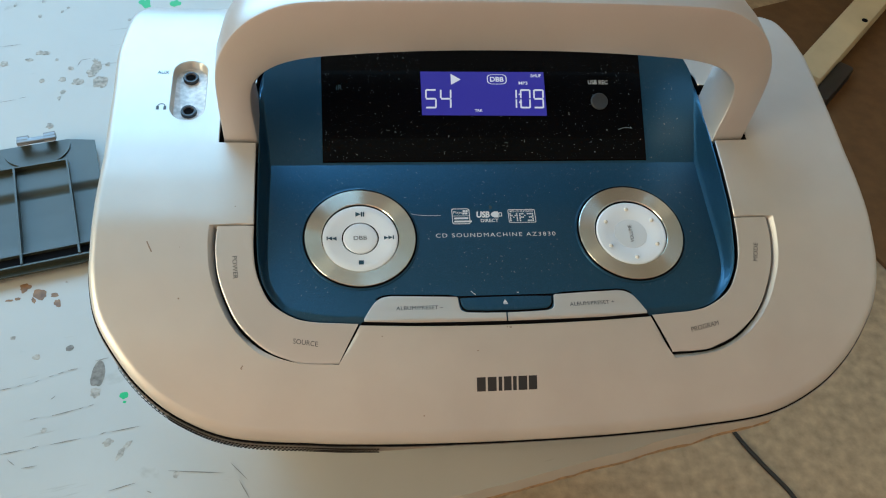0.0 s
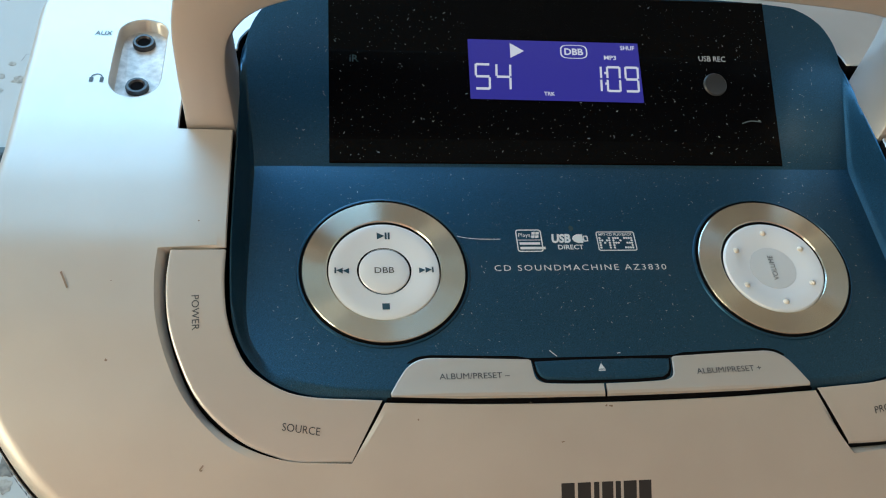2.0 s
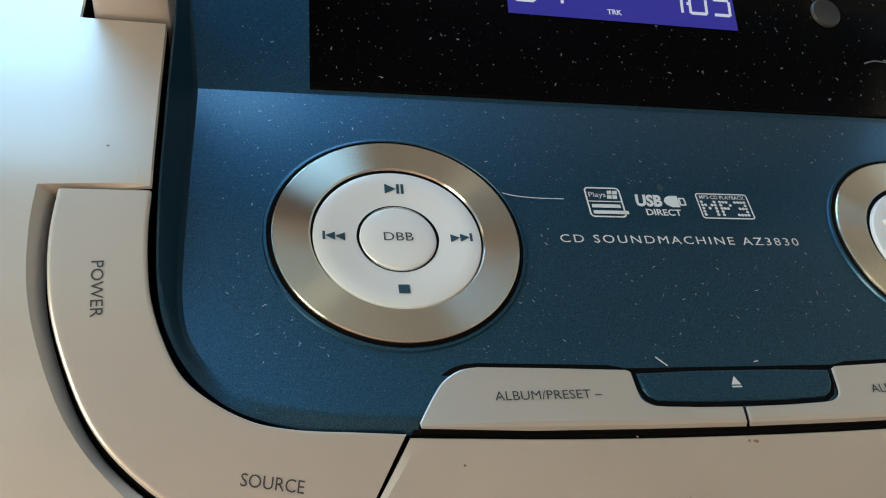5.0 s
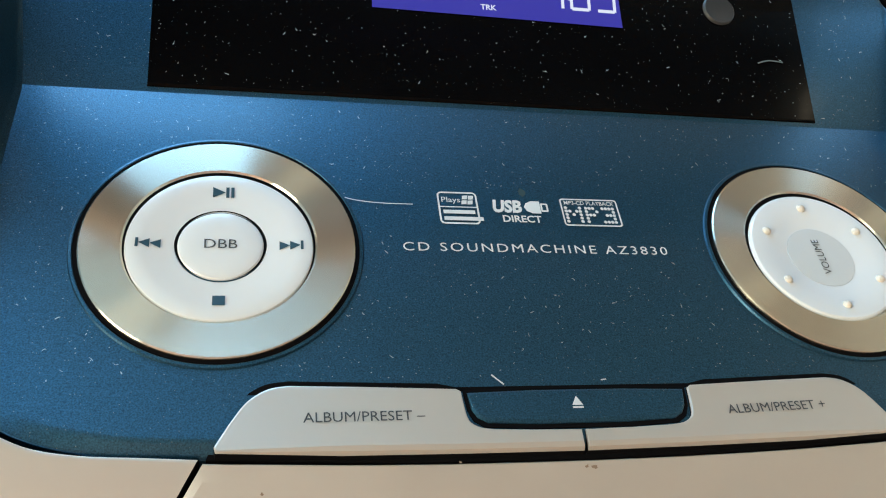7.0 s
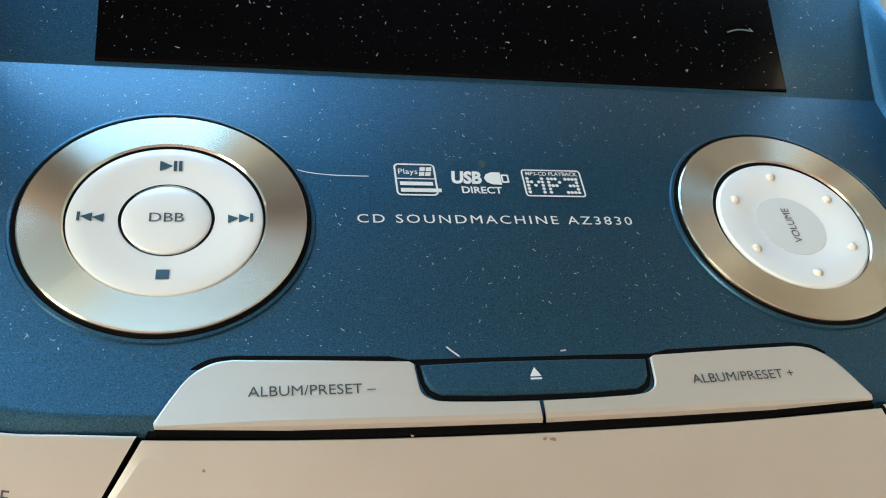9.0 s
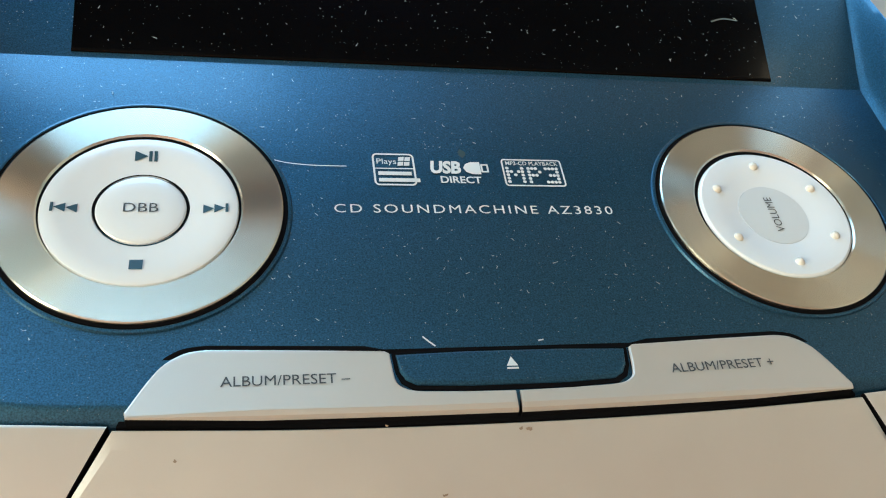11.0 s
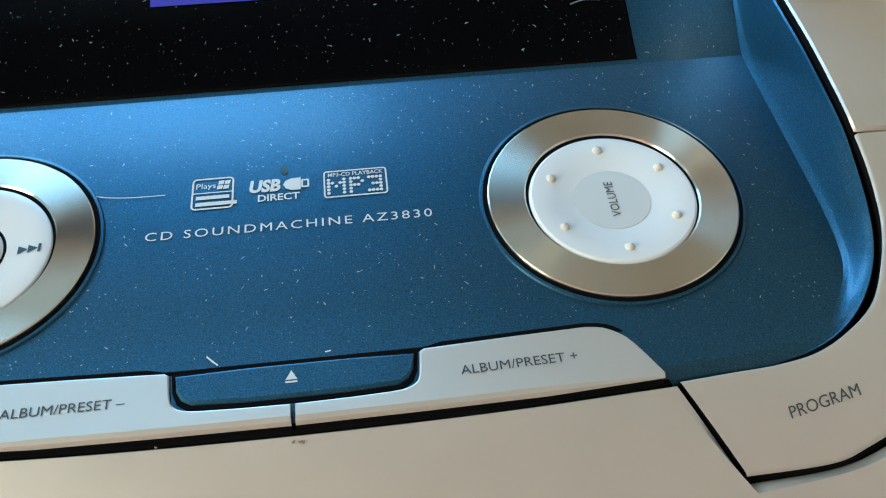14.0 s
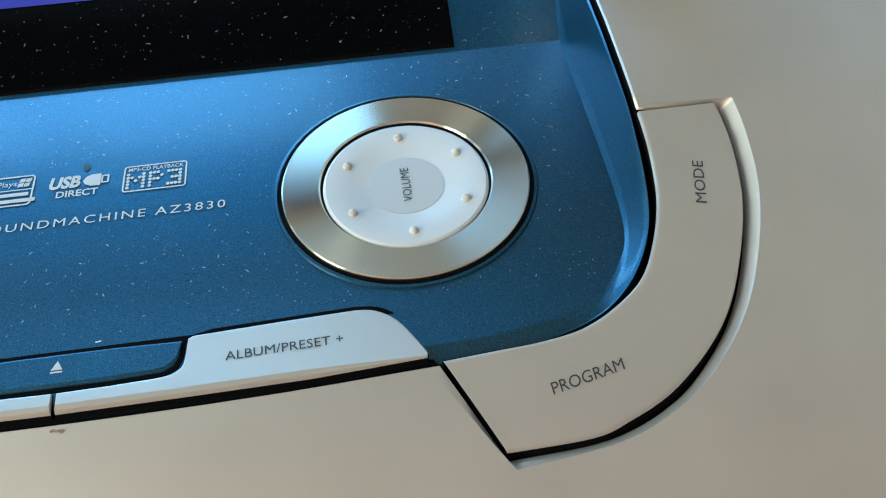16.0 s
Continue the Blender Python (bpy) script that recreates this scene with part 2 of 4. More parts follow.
# ---- structure: floor, walls, ceiling ----
def slab(name, x0, x1, y0, y1, z0, z1, mat, label, category):
    ob = part(name, box_bm(x0, x1, y0, y1, z0, z1), mat, smooth=False)
    return tagged(ob, label, category, kind="structure")


slab("floor", WALL_W, WALL_E, WALL_S, WALL_N, FLOOR_Z - 0.1, FLOOR_Z, M_CARPET, "beige worn carpet floor", "floor")
# unseen ceiling, added to bounce light and show in reflections
slab("ceiling", WALL_W, WALL_E, WALL_S, WALL_N, CEIL, CEIL + 0.1, M_CEIL, "plain dim timber ceiling", "ceiling")
wall_w = tagged(new("wall_west"), "plain beige wall with a window opening", "wall", kind="structure")
for (a, b, c, d) in ((WALL_S, WIN2[0], FLOOR_Z, CEIL), (WIN2[1], WALL_N, FLOOR_Z, CEIL), (WIN2[0], WIN2[1], FLOOR_Z, WIN2[2]), (WIN2[0], WIN2[1], WIN2[3], CEIL)):
    part("wall_panel", box_bm(WALL_W - 0.12, WALL_W, a, b, c, d), M_WALL, wall_w, smooth=False)
# unseen frame added round the warm fill lamp
win2 = tagged(new("window_2"), "white framed side window with warm daylight", "window", kind="structure")
for (a, b, c, d) in ((WIN2[0], WIN2[0] + 0.05, WIN2[2], WIN2[3]), (WIN2[1] - 0.05, WIN2[1], WIN2[2], WIN2[3]), (WIN2[0] + 0.05, WIN2[1] - 0.05, WIN2[2], WIN2[2] + 0.05), (WIN2[0] + 0.05, WIN2[1] - 0.05, WIN2[3] - 0.05, WIN2[3])):
    part("window_frame", box_bm(WALL_W - 0.03, WALL_W + 0.01, a, b, c, d, 0.004), M_FRAME, win2)
slab("wall_east", WALL_E, WALL_E + 0.1, WALL_S, WALL_N, FLOOR_Z, CEIL, M_WALL, "plain warm beige painted wall", "wall")
# unseen wall added as a pink reflector behind the camera
slab("wall_south", WALL_W, WALL_E, WALL_S - 0.1, WALL_S, FLOOR_Z, CEIL, M_PINK, "plain warm pink painted wall", "wall")
wall_n = tagged(new("wall_north"), "plain beige wall with a window opening", "wall", kind="structure")
for (a, b, c, d) in ((WALL_W, WIN[0], FLOOR_Z, CEIL), (WIN[1], WALL_E, FLOOR_Z, CEIL), (WIN[0], WIN[1], FLOOR_Z, WIN[2]), (WIN[0], WIN[1], WIN[3], CEIL)):
    part("wall_panel", box_bm(a, b, WALL_N, WALL_N + 0.12, c, d), M_WALL, wall_n, smooth=False)
win = tagged(new("window_1"), "white framed window with daylight behind", "window", kind="structure")
for (a, b, c, d) in ((WIN[0], WIN[0] + 0.05, WIN[2], WIN[3]), (WIN[1] - 0.05, WIN[1], WIN[2], WIN[3]), (WIN[0] + 0.05, WIN[1] - 0.05, WIN[2], WIN[2] + 0.05), (WIN[0] + 0.05, WIN[1] - 0.05, WIN[3] - 0.05, WIN[3]), (-0.83, -0.77, WIN[2] + 0.05, WIN[3] - 0.05)):
    part("window_frame", box_bm(a, b, WALL_N - 0.01, WALL_N + 0.03, c, d, 0.004), M_FRAME, win)

# ---- table ----
TABLE_M = pose(0.2030, -0.0362, 0, 0, 0, 12.3)
table = tagged(new("table"), "worn white painted table with stains and chipped edge", "table")
table.matrix_world = TABLE_M
TW, TD = 1.15, 0.72
xs = np.linspace(-TW, 0, 150)
rng = random.Random(4)
wob = [0.0012 * noise.noise((x * 40, 3, 0)) + 0.0006 * noise.noise((x * 160, 9, 0)) for x in xs]
front = [(x, w, 0.0) for x, w in zip(xs, wob)]
verts = front + [(x, TD, 0.0) for x in xs]
n = len(xs)
mesh_ob("tabletop", verts, [(i, i + 1, n + i + 1, n + i) for i in range(n - 1)], M_TABLE, table)
ev = [(x, w, 0.0) for x, w in zip(xs, wob)] + [(x, w - 0.0006 + 0.0012 * noise.noise((x * 300, 1, 5)), -0.004) for x, w in zip(xs, wob)] + [(x, w - 0.0006 + 0.0008 * noise.noise((x * 200, 2, 5)), -0.0125 + 0.002 * noise.noise((x * 90, 4, 1))) for x, w in zip(xs, wob)]
EDGE_F = [(r * n + i, r * n + i + 1, (r + 1) * n + i + 1, (r + 1) * n + i) for r in range(2) for i in range(n - 1)]
mesh_ob("painted_edge", ev, EDGE_F, M_TABLE, table, "white painted front edge")
ev = ev[2 * n:] + [(x, w, -0.018) for x, w in zip(xs, wob)] + [(x, TD, -0.018) for x in xs]
mesh_ob("raw_edge", ev, EDGE_F, M_EDGE, table, "rough brown chipboard edge")
part("edge_strip", box_bm(0.0005, 0.003, 0.001, TD, -0.018, -0.0005, 0.0004), M_EDGE, table)
for lx in (-TW + 0.06, -0.06):
    for ly in (0.34, TD - 0.06):
        part("leg", box_bm(lx - 0.025, lx + 0.025, ly - 0.025, ly + 0.025, FLOOR_Z, -0.0185, 0.003), M_CREAM, table)


def blot(name, x, y, rx, ry, mat, seed, turn=0.0, label="", rough=0.35):
    """A thin uneven mark on the table, in world plan coordinates."""
    r = random.Random(seed)
    z = 0.00008 + 0.000004 * seed
    k = 30
    p = []
    for i in range(k):
        a = 2 * math.pi * i / k
        s = 1 + rough * (noise.noise((math.cos(a) * 1.5 + seed, math.sin(a) * 1.5, seed * 0.7)) + 0.1 * r.uniform(-1, 1))
        u, v = rx * s * math.cos(a), ry * s * math.sin(a)
        p.append((x + u * math.cos(turn) - v * math.sin(turn), y + u * math.sin(turn) + v * math.cos(turn), z))
    inv = TABLE_M.inverted()
    top = [tuple(inv @ Vector(q)) for q in p]
    low = [(a, b, 0.00002) for a, b, c in top]
    return mesh_ob(name, top + low, [tuple(range(k))] + [(i, (i + 1) % k, k + (i + 1) % k, k + i) for i in range(k)], mat, table, label, smooth=False)


M_DKMARK = material("dark_grey_scuff", (0.20, 0.185, 0.16), 0.7, 0, 0.35, 300)


def scratch(x0, y0, x1, y1, w, mat):
    """A thin worn line on the table, in world plan coordinates."""
    inv = TABLE_M.inverted()
    a, b = Vector((x0, y0)), Vector((x1, y1))
    d = (b - a).normalized()
    s = Vector((-d.y, d.x)) * w / 2
    p = [a - s * 0.3, a + (b - a) * 0.4 - s, b - s * 0.2, b + s * 0.2, a + (b - a) * 0.6 + s, a + s * 0.3]
    q = [inv @ Vector((c.x, c.y, 0.00034)) for c in p]
    return mesh_ob("scratch", [tuple(c) for c in q], [tuple(range(6))], mat, table, smooth=False)


blot("paint_fleck", -0.2208, -0.0053, 0.0027, 0.0024, M_GREEN, 1, 0, rough=0.3, label="bright green paint fleck")
blot("paint_fleck", -0.2198, -0.0098, 0.0010, 0.0008, M_GREEN, 2, 0, rough=0.35)
blot("paint_fleck", -0.2571, 0.4141, 0.0046, 0.0076, M_GREEN, 3, 0.4, rough=0.5)
blot("paint_fleck", -0.2301, 0.4148, 0.0047, 0.0047, M_GREEN, 4, 0.2, rough=0.5)
blot("stain", -0.2973, 0.0822, 0.0036, 0.0035, M_STAIN, 5, 0.5, rough=0.5, label="dark brown stain")
blot("stain", -0.2862, 0.0761, 0.0047, 0.0034, M_STAIN, 6, -0.7, rough=0.5)
blot("stain", -0.2769, 0.0757, 0.0025, 0.0019, M_STAIN, 7, 0, rough=0.35)
blot("stain", -0.2735, 0.0685, 0.0021, 0.0034, M_STAIN, 8, 0.3, rough=0.4)
blot("stain", -0.3005, 0.0732, 0.0018, 0.0014, M_STAIN, 9, 0, rough=0.35)
blot("stain", -0.3053, 0.0720, 0.0028, 0.0008, M_STAIN, 10, 0.1, rough=0.3)
blot("stain", -0.2896, 0.0715, 0.0011, 0.0029, M_STAIN, 11, 0.4, rough=0.4)
blot("scuff", -0.2390, 0.0113, 0.0044, 0.0093, M_DKMARK, 12, 0.0, rough=0.18, label="dark grey scuff")
blot("scuff", -0.2386, -0.0020, 0.0030, 0.0037, M_GREYMARK, 13, 0, rough=0.5)
blot("scuff", -0.2597, 0.0319, 0.0027, 0.0022, M_DKMARK, 14, 0.5, rough=0.3)
blot("scuff", -0.2792, 0.0258, 0.0027, 0.0021, M_GREYMARK, 15, 0, rough=0.35)
blot("scuff", -0.2965, 0.0414, 0.0018, 0.0014, M_GREYMARK, 16, 0, rough=0.35)
blot("scuff", -0.2175, -0.0450, 0.0019, 0.0037, M_GREYMARK, 17, -0.4, rough=0.6)
blot("scuff", -0.2140, -0.0393, 0.0013, 0.0034, M_GREYMARK, 18, -0.7, rough=0.6)
blot("scuff", -0.2258, -0.0371, 0.0035, 0.0022, M_GREYMARK, 19, 0.3, rough=0.6)
blot("scuff", -0.2648, -0.0271, 0.0019, 0.0015, M_GREYMARK, 20, 0.7, rough=0.6)
blot("scuff", -0.1837, -0.0608, 0.0016, 0.0021, M_GREYMARK, 21, 0, rough=0.35)
blot("scuff", -0.2866, 0.3217, 0.0042, 0.0072, M_GREYMARK, 30, 0, rough=0.55)
blot("scuff", -0.2895, 0.3133, 0.0047, 0.0047, M_GREYMARK, 31, 0.5, rough=0.55)
blot("scuff", -0.2807, 0.3006, 0.0056, 0.0069, M_GREYMARK, 32, -0.3, rough=0.55)
blot("scuff", -0.2778, 0.2963, 0.0027, 0.0031, M_GREYMARK, 33, 0, rough=0.55)
blot("scuff", -0.2990, 0.3005, 0.0046, 0.0039, M_GREYMARK, 34, 0.1, rough=0.55)
blot("scuff", -0.3113, 0.3035, 0.0027, 0.0031, M_GREYMARK, 35, 0.3, rough=0.55)
blot("scuff", -0.3085, 0.2874, 0.0022, 0.0022, M_GREYMARK, 36, 0, rough=0.55)
blot("scuff", -0.3098, 0.2795, 0.0014, 0.0022, M_GREYMARK, 37, 0, rough=0.55)
blot("scuff", -0.3370, 0.3390, 0.0028, 0.0033, M_GREYMARK, 38, 0, rough=0.55)
blot("scuff", -0.3315, 0.3392, 0.0033, 0.0029, M_GREYMARK, 39, 0.2, rough=0.55)
blot("scuff", -0.3431, 0.3296, 0.0027, 0.0024, M_GREYMARK, 40, 0.2, rough=0.55)
blot("scuff", -0.3624, 0.3234, 0.0036, 0.0032, M_GREYMARK, 41, 0, rough=0.55)
blot("scuff", -0.3277, 0.3019, 0.0022, 0.0023, M_GREYMARK, 42, 0.3, rough=0.55)
blot("scuff", -0.3112, 0.2459, 0.0025, 0.0035, M_GREYMARK, 43, 0, rough=0.55)
blot("scuff", -0.3461, 0.3921, 0.0015, 0.0027, M_GREYMARK, 44, 0, rough=0.55)
blot("scuff", -0.3078, 0.3185, 0.0027, 0.0024, M_GREYMARK, 45, 0, rough=0.55)
blot("scuff", -0.2776, 0.3241, 0.0019, 0.0024, M_GREYMARK, 46, 0, rough=0.55)
blot("scuff", -0.2887, 0.3294, 0.0023, 0.0024, M_GREYMARK, 47, 0, rough=0.55)
blot("scuff", -0.3284, 0.3993, 0.0010, 0.0018, M_GREYMARK, 48, 0, rough=0.55)
blot("scuff", -0.3240, 0.4055, 0.0015, 0.0018, M_GREYMARK, 49, 0, rough=0.55)
blot("scuff", -0.3474, 0.4146, 0.0015, 0.0019, M_GREYMARK, 50, 0, rough=0.55)
blot("scuff", -0.3205, 0.3298, 0.0014, 0.0016, M_GREYMARK, 51, 0, rough=0.55)
blot("scuff", -0.3708, 0.4088, 0.0015, 0.0028, M_GREYMARK, 52, 0, rough=0.55)
blot("scuff", -0.2708, 0.0868, 0.0008, 0.0010, M_GREYMARK, 53, 0, rough=0.55)
blot("scuff", -0.2680, 0.3885, 0.0015, 0.0018, M_GREYMARK, 54, 0, rough=0.55)
scratch(-0.2967, 0.0020, -0.2897, 0.0033, 0.00058, M_DKMARK)
scratch(-0.2871, 0.0040, -0.2824, 0.0055, 0.00058, M_DKMARK)
scratch(-0.2768, 0.0068, -0.2738, 0.0083, 0.00058, M_DKMARK)
scratch(-0.2688, 0.0106, -0.2657, 0.0113, 0.00058, M_DKMARK)
scratch(-0.2636, 0.0124, -0.2597, 0.0139, 0.00058, M_DKMARK)
scratch(-0.2578, 0.0147, -0.2518, 0.0161, 0.00058, M_DKMARK)
scratch(-0.2741, -0.0197, -0.2694, -0.0184, 0.00058, M_DKMARK)
scratch(-0.2616, -0.0176, -0.2469, -0.0137, 0.00058, M_DKMARK)
scratch(-0.2469, -0.0137, -0.2438, -0.0126, 0.00058, M_DKMARK)
scratch(-0.2412, -0.0119, -0.2380, -0.0109, 0.00058, M_DKMARK)
scratch(-0.2422, 0.0212, -0.2337, 0.0234, 0.00058, M_DKMARK)
scratch(-0.2872, -0.0423, -0.2734, -0.0398, 0.00058, M_DKMARK)
scratch(-0.2702, -0.0392, -0.2657, -0.0379, 0.00058, M_DKMARK)
scratch(-0.2594, -0.0372, -0.2420, -0.0340, 0.00058, M_DKMARK)
scratch(-0.2726, -0.0518, -0.2640, -0.0505, 0.00058, M_DKMARK)
scratch(-0.2213, -0.0690, -0.2062, -0.0646, 0.00058, M_DKMARK)
scratch(-0.1883, -0.0580, -0.1552, -0.0614, 0.00058, M_DKMARK)
scratch(-0.1522, -0.0550, -0.1416, -0.0665, 0.00058, M_DKMARK)
scratch(-0.1467, -0.0663, -0.1395, -0.0791, 0.00058, M_DKMARK)
scratch(-0.3553, 0.2740, -0.3429, 0.2774, 0.00058, M_DKMARK)
scratch(-0.3411, 0.2788, -0.3349, 0.2810, 0.00058, M_DKMARK)
scratch(-0.3710, 0.3466, -0.3533, 0.3507, 0.00058, M_DKMARK)
scratch(-0.3013, 0.3293, -0.2928, 0.3316, 0.00058, M_DKMARK)
scratch(-0.3023, 0.3216, -0.3004, 0.3293, 0.00058, M_DKMARK)
scratch(-0.2315, -0.0318, -0.2277, -0.0305, 0.00058, M_DKMARK)
scratch(-0.2244, -0.0304, -0.2081, -0.0273, 0.00058, M_DKMARK)
scratch(-0.1992, -0.0702, -0.1965, -0.0714, 0.00058, M_DKMARK)
scratch(-0.2643, -0.0060, -0.2621, -0.0036, 0.00058, M_DKMARK)
scratch(-0.2817, -0.0458, -0.2768, -0.0498, 0.00058, M_DKMARK)


# ---- the player ----
radio = tagged(new("cd_radio"), "silver portable cd player with blue control panel on the table", "radio")

# outline of the shell, right half, from the rear middle to the front middle, with its partner on the inner opening
PAIRS = [  # inner x, y, outer x, y, groove depth
    (0.000, 0.1165, 0.000, 0.186, 0), (0.060, 0.1162, 0.085, 0.186, 0), (0.100, 0.1150, 0.155, 0.1855, 0), (0.1130, 0.1115, 0.190, 0.1785, 0), (0.1220, 0.1050, 0.2016, 0.163, 0),
    (0.1275, 0.0960, 0.2045, 0.140, 0), (0.1287, 0.0880, 0.2060, 0.115, 0), (0.1470, 0.0880, 0.2045, 0.088, 0), (0.1470, 0.0453, 0.2041, 0.0495, 0),
    (0.1277, 0.0450, 0.2042, 0.038, 0), (0.1279, -0.0024, 0.2058, 0.0130, 0), (0.1470, -0.0024, 0.2064, -0.0040, 1), (0.1476, -0.0110, 0.2066, -0.0130, 1), (0.1468, -0.0225, 0.2064, -0.0240, 1),
    (0.1438, -0.0330, 0.2035, -0.0395, 1), (0.1385, -0.0440, 0.1960, -0.0530, 1), (0.1315, -0.0522, 0.1830, -0.0680, 1), (0.1218, -0.0591, 0.1650, -0.0800, 1), (0.1075, -0.0637, 0.1390, -0.0885, 0.9),
    (0.0866, -0.0650, 0.1000, -0.0918, 0.8), (0.0757, -0.0492, 0.0740, -0.0931, 0), (0.0400, -0.0504, 0.0400, -0.0940, 0), (0.000, -0.0508, 0.000, -0.0943, 0)]
SHARP = {6, 7, 8, 9, 10, 11, 19, 20}


def dense_pairs():
    rows = []
    k = len(PAIRS)
    for i in range(k - 1):
        m = 10
        for s in range(m):
            t = s / m
            row = []
            for c in range(5):
                p = [PAIRS[min(max(i + j, 0), k - 1)][c] for j in (-1, 0, 1, 2)]
                if i == 0:
                    p[0] = -PAIRS[1][c] if c in (0, 2) else PAIRS[1][c]
                if i == k - 2:
                    p[3] = -PAIRS[k - 2][c] if c in (0, 2) else PAIRS[k - 2][c]
                if c in (0, 1):
                    if i in SHARP:
                        p[0] = 2 * p[1] - p[2]
                    if i + 1 in SHARP:
                        p[3] = 2 * p[2] - p[1]
                if c == 4 or (c in (2, 3) and 5 <= i <= 11):
                    row.append(p[1] + (p[2] - p[1]) * t)
                else:
                    row.append(0.5 * (2 * p[1] + (p[2] - p[0]) * t + (2 * p[0] - 5 * p[1] + 4 * p[2] - p[3]) * t * t + (3 * p[1] - p[0] - 3 * p[2] + p[3]) * t ** 3))
            rows.append(row)
    rows.append(list(PAIRS[-1]))
    # the groove runs out towards the front on the power side
    left = [[-a, b, -c, d, e * min(1.0, max(0.0, (b + 0.0625) / 0.012))] for a, b, c, d, e in rows[1:-1]][::-1]
    return rows + left


DP = np.array(dense_pairs())
outer = DP[:, 2:4]
tang = np.roll(outer, -1, 0) - np.roll(outer, 1, 0)
tang /= np.hypot(*tang.T)[:, None]
onorm = np.stack([-tang[:, 1], tang[:, 0]], 1)  # outward for this winding
if (onorm * (outer - outer.mean(0))).sum() < 0:
    onorm = -onorm
for _ in range(6):
    onorm = (np.roll(onorm, 1, 0) + 2 * onorm + np.roll(onorm, -1, 0)) / 4
onorm /= np.hypot(*onorm.T)[:, None]
OUT_IN = outer - onorm * 0.0022


def shell_rings():
    inner = DP[:, :2]
    gap = OUT_IN - inner
    length = np.hypot(*gap.T)[:, None]
    way = gap / length
    rings = []
    depth = DP[:, 4]
    z_in = [shell_z(x, y) for x, y in inner]
    rings.append([(p[0], p[1], z - 0.008 - 0.0028 * d) for p, z, d in zip(inner, z_in, depth)])
    for off, drop in ((0.0, 0.0006), (0.0004, 0.0)):
        q = inner + way * off
        rings.append([(p[0], p[1], shell_z(*p) - drop - 0.0028 * d) for p, d in zip(q, depth)])
    for off, keep in ((0.0031, 0.0), (0.0036, 0.0), (0.0050, 0.0)):
        q = inner + way * np.minimum(off, length * 0.5)
        rings.append([(p[0], p[1], shell_z(*p) - 0.0028 * d * keep) for p, d in zip(q, depth)])
    start = inner + way * np.minimum(0.0050, length * 0.5)
    for s in (*np.linspace(0, 1, 22)[1:-1], 0.985, 1.0):
        q = start + (OUT_IN - start) * s
        rings.append([(p[0], p[1], shell_z(*p)) for p in q])
    for off, drop in ((0.0010, 0.00025), (0.0019, 0.0008), (0.0027, 0.0016), (0.0033, 0.0025), (0.0036, 0.0034), (0.0034, 0.0042), (0.0020, 0.0046)):
        q = OUT_IN + onorm * off
        rings.append([(p[0], p[1], shell_z(*p) - drop) for p in q])
    return rings


RC = np.array([-0.1650, 0.0834])


def with_recess(v, f):
    """Opens the shell over the jack recess and sinks a pocket into it."""
    def inside(p):
        return abs(p[0] - RC[0]) < 0.0102 and abs(p[1] - RC[1]) < 0.0236 and p[2] > 0.15
    gone = [q for q in f if any(inside(v[i]) for i in q)]
    kept = [q for q in f if not any(inside(v[i]) for i in q)]
    count = {}
    for q in gone:
        for i in range(4):
            e = (q[i], q[(i + 1) % 4])
            count[tuple(sorted(e))] = count.get(tuple(sorted(e)), 0) + 1
    nxt = {}
    for q in gone:
        for i in range(4):
            e = (q[i], q[(i + 1) % 4])
            if count[tuple(sorted(e))] == 1:
                nxt[e[0]] = e[1]
    start = next(iter(nxt))
    loop = [start]
    while nxt[loop[-1]] != start:
        loop.append(nxt[loop[-1]])
    pts = np.array([v[i][:2] for i in loop])
    table_a = np.linspace(-math.pi, math.pi, 721)
    table_p = []
    for a in table_a:
        c, sn = math.cos(a), math.sin(a)
        r = 0.0090 / max(abs(c), 1e-6)
        if abs(r * sn) > 0.0134:
            h = 0.0134 * abs(sn)
            r = h + math.sqrt(h * h - 0.0134 ** 2 + 0.0090 ** 2)
        table_p.append((RC[0] + r * c, RC[1] + r * sn))
    table_p = np.array(table_p)
    ang = []
    for x, y in pts:
        cy = min(max(y, RC[1] - 0.0134), RC[1] + 0.0134)
        way = np.array([x - RC[0], y - cy])
        way = way / np.hypot(*way) * 0.0090
        ang.append(math.atan2(cy + way[1] - RC[1], way[0]))
    ang = np.unwrap(ang)
    sense = 1 if ang[-1] > ang[0] else -1
    ang = sense * np.maximum.accumulate(sense * ang + 1e-4 * np.arange(len(ang)))
    ang = (ang + math.pi) % (2 * math.pi) - math.pi
    ring0 = list(zip(np.interp(ang, table_a, table_p[:, 0]), np.interp(ang, table_a, table_p[:, 1])))
    rings_ = []
    for sc, dz in ((1.07, 0.0), (1.02, -0.0003), (1.0, -0.001), (0.97, -0.0045), (0.93, -0.005)):
        rings_.append([(RC[0] + (x - RC[0]) * sc, RC[1] + (y - RC[1]) * (1 + (sc - 1) * 0.4), shell_z(x, y) + dz) for x, y in ring0])
    n_ = len(loop)
    prev = loop
    first = len(kept)
    for r in rings_:
        b0 = len(v)
        v += r
        cur = list(range(b0, b0 + n_))
        kept += [(prev[i], prev[(i + 1) % n_], cur[(i + 1) % n_], cur[i]) for i in range(n_)]
        prev = cur
    return v, kept, rings_[-1], range(first, first + n_)


v, f = loft(shell_rings())
v, f, pocket, collar = with_recess(v, f)
shell = mesh_ob("shell", v, f, M_SHELL, radio, "satin silver painted shell", sharp=179)
nd = len(DP)
crisp = shell.data.attributes.get("sharp_edge") or shell.data.attributes.new("sharp_edge", "BOOLEAN", "EDGE")
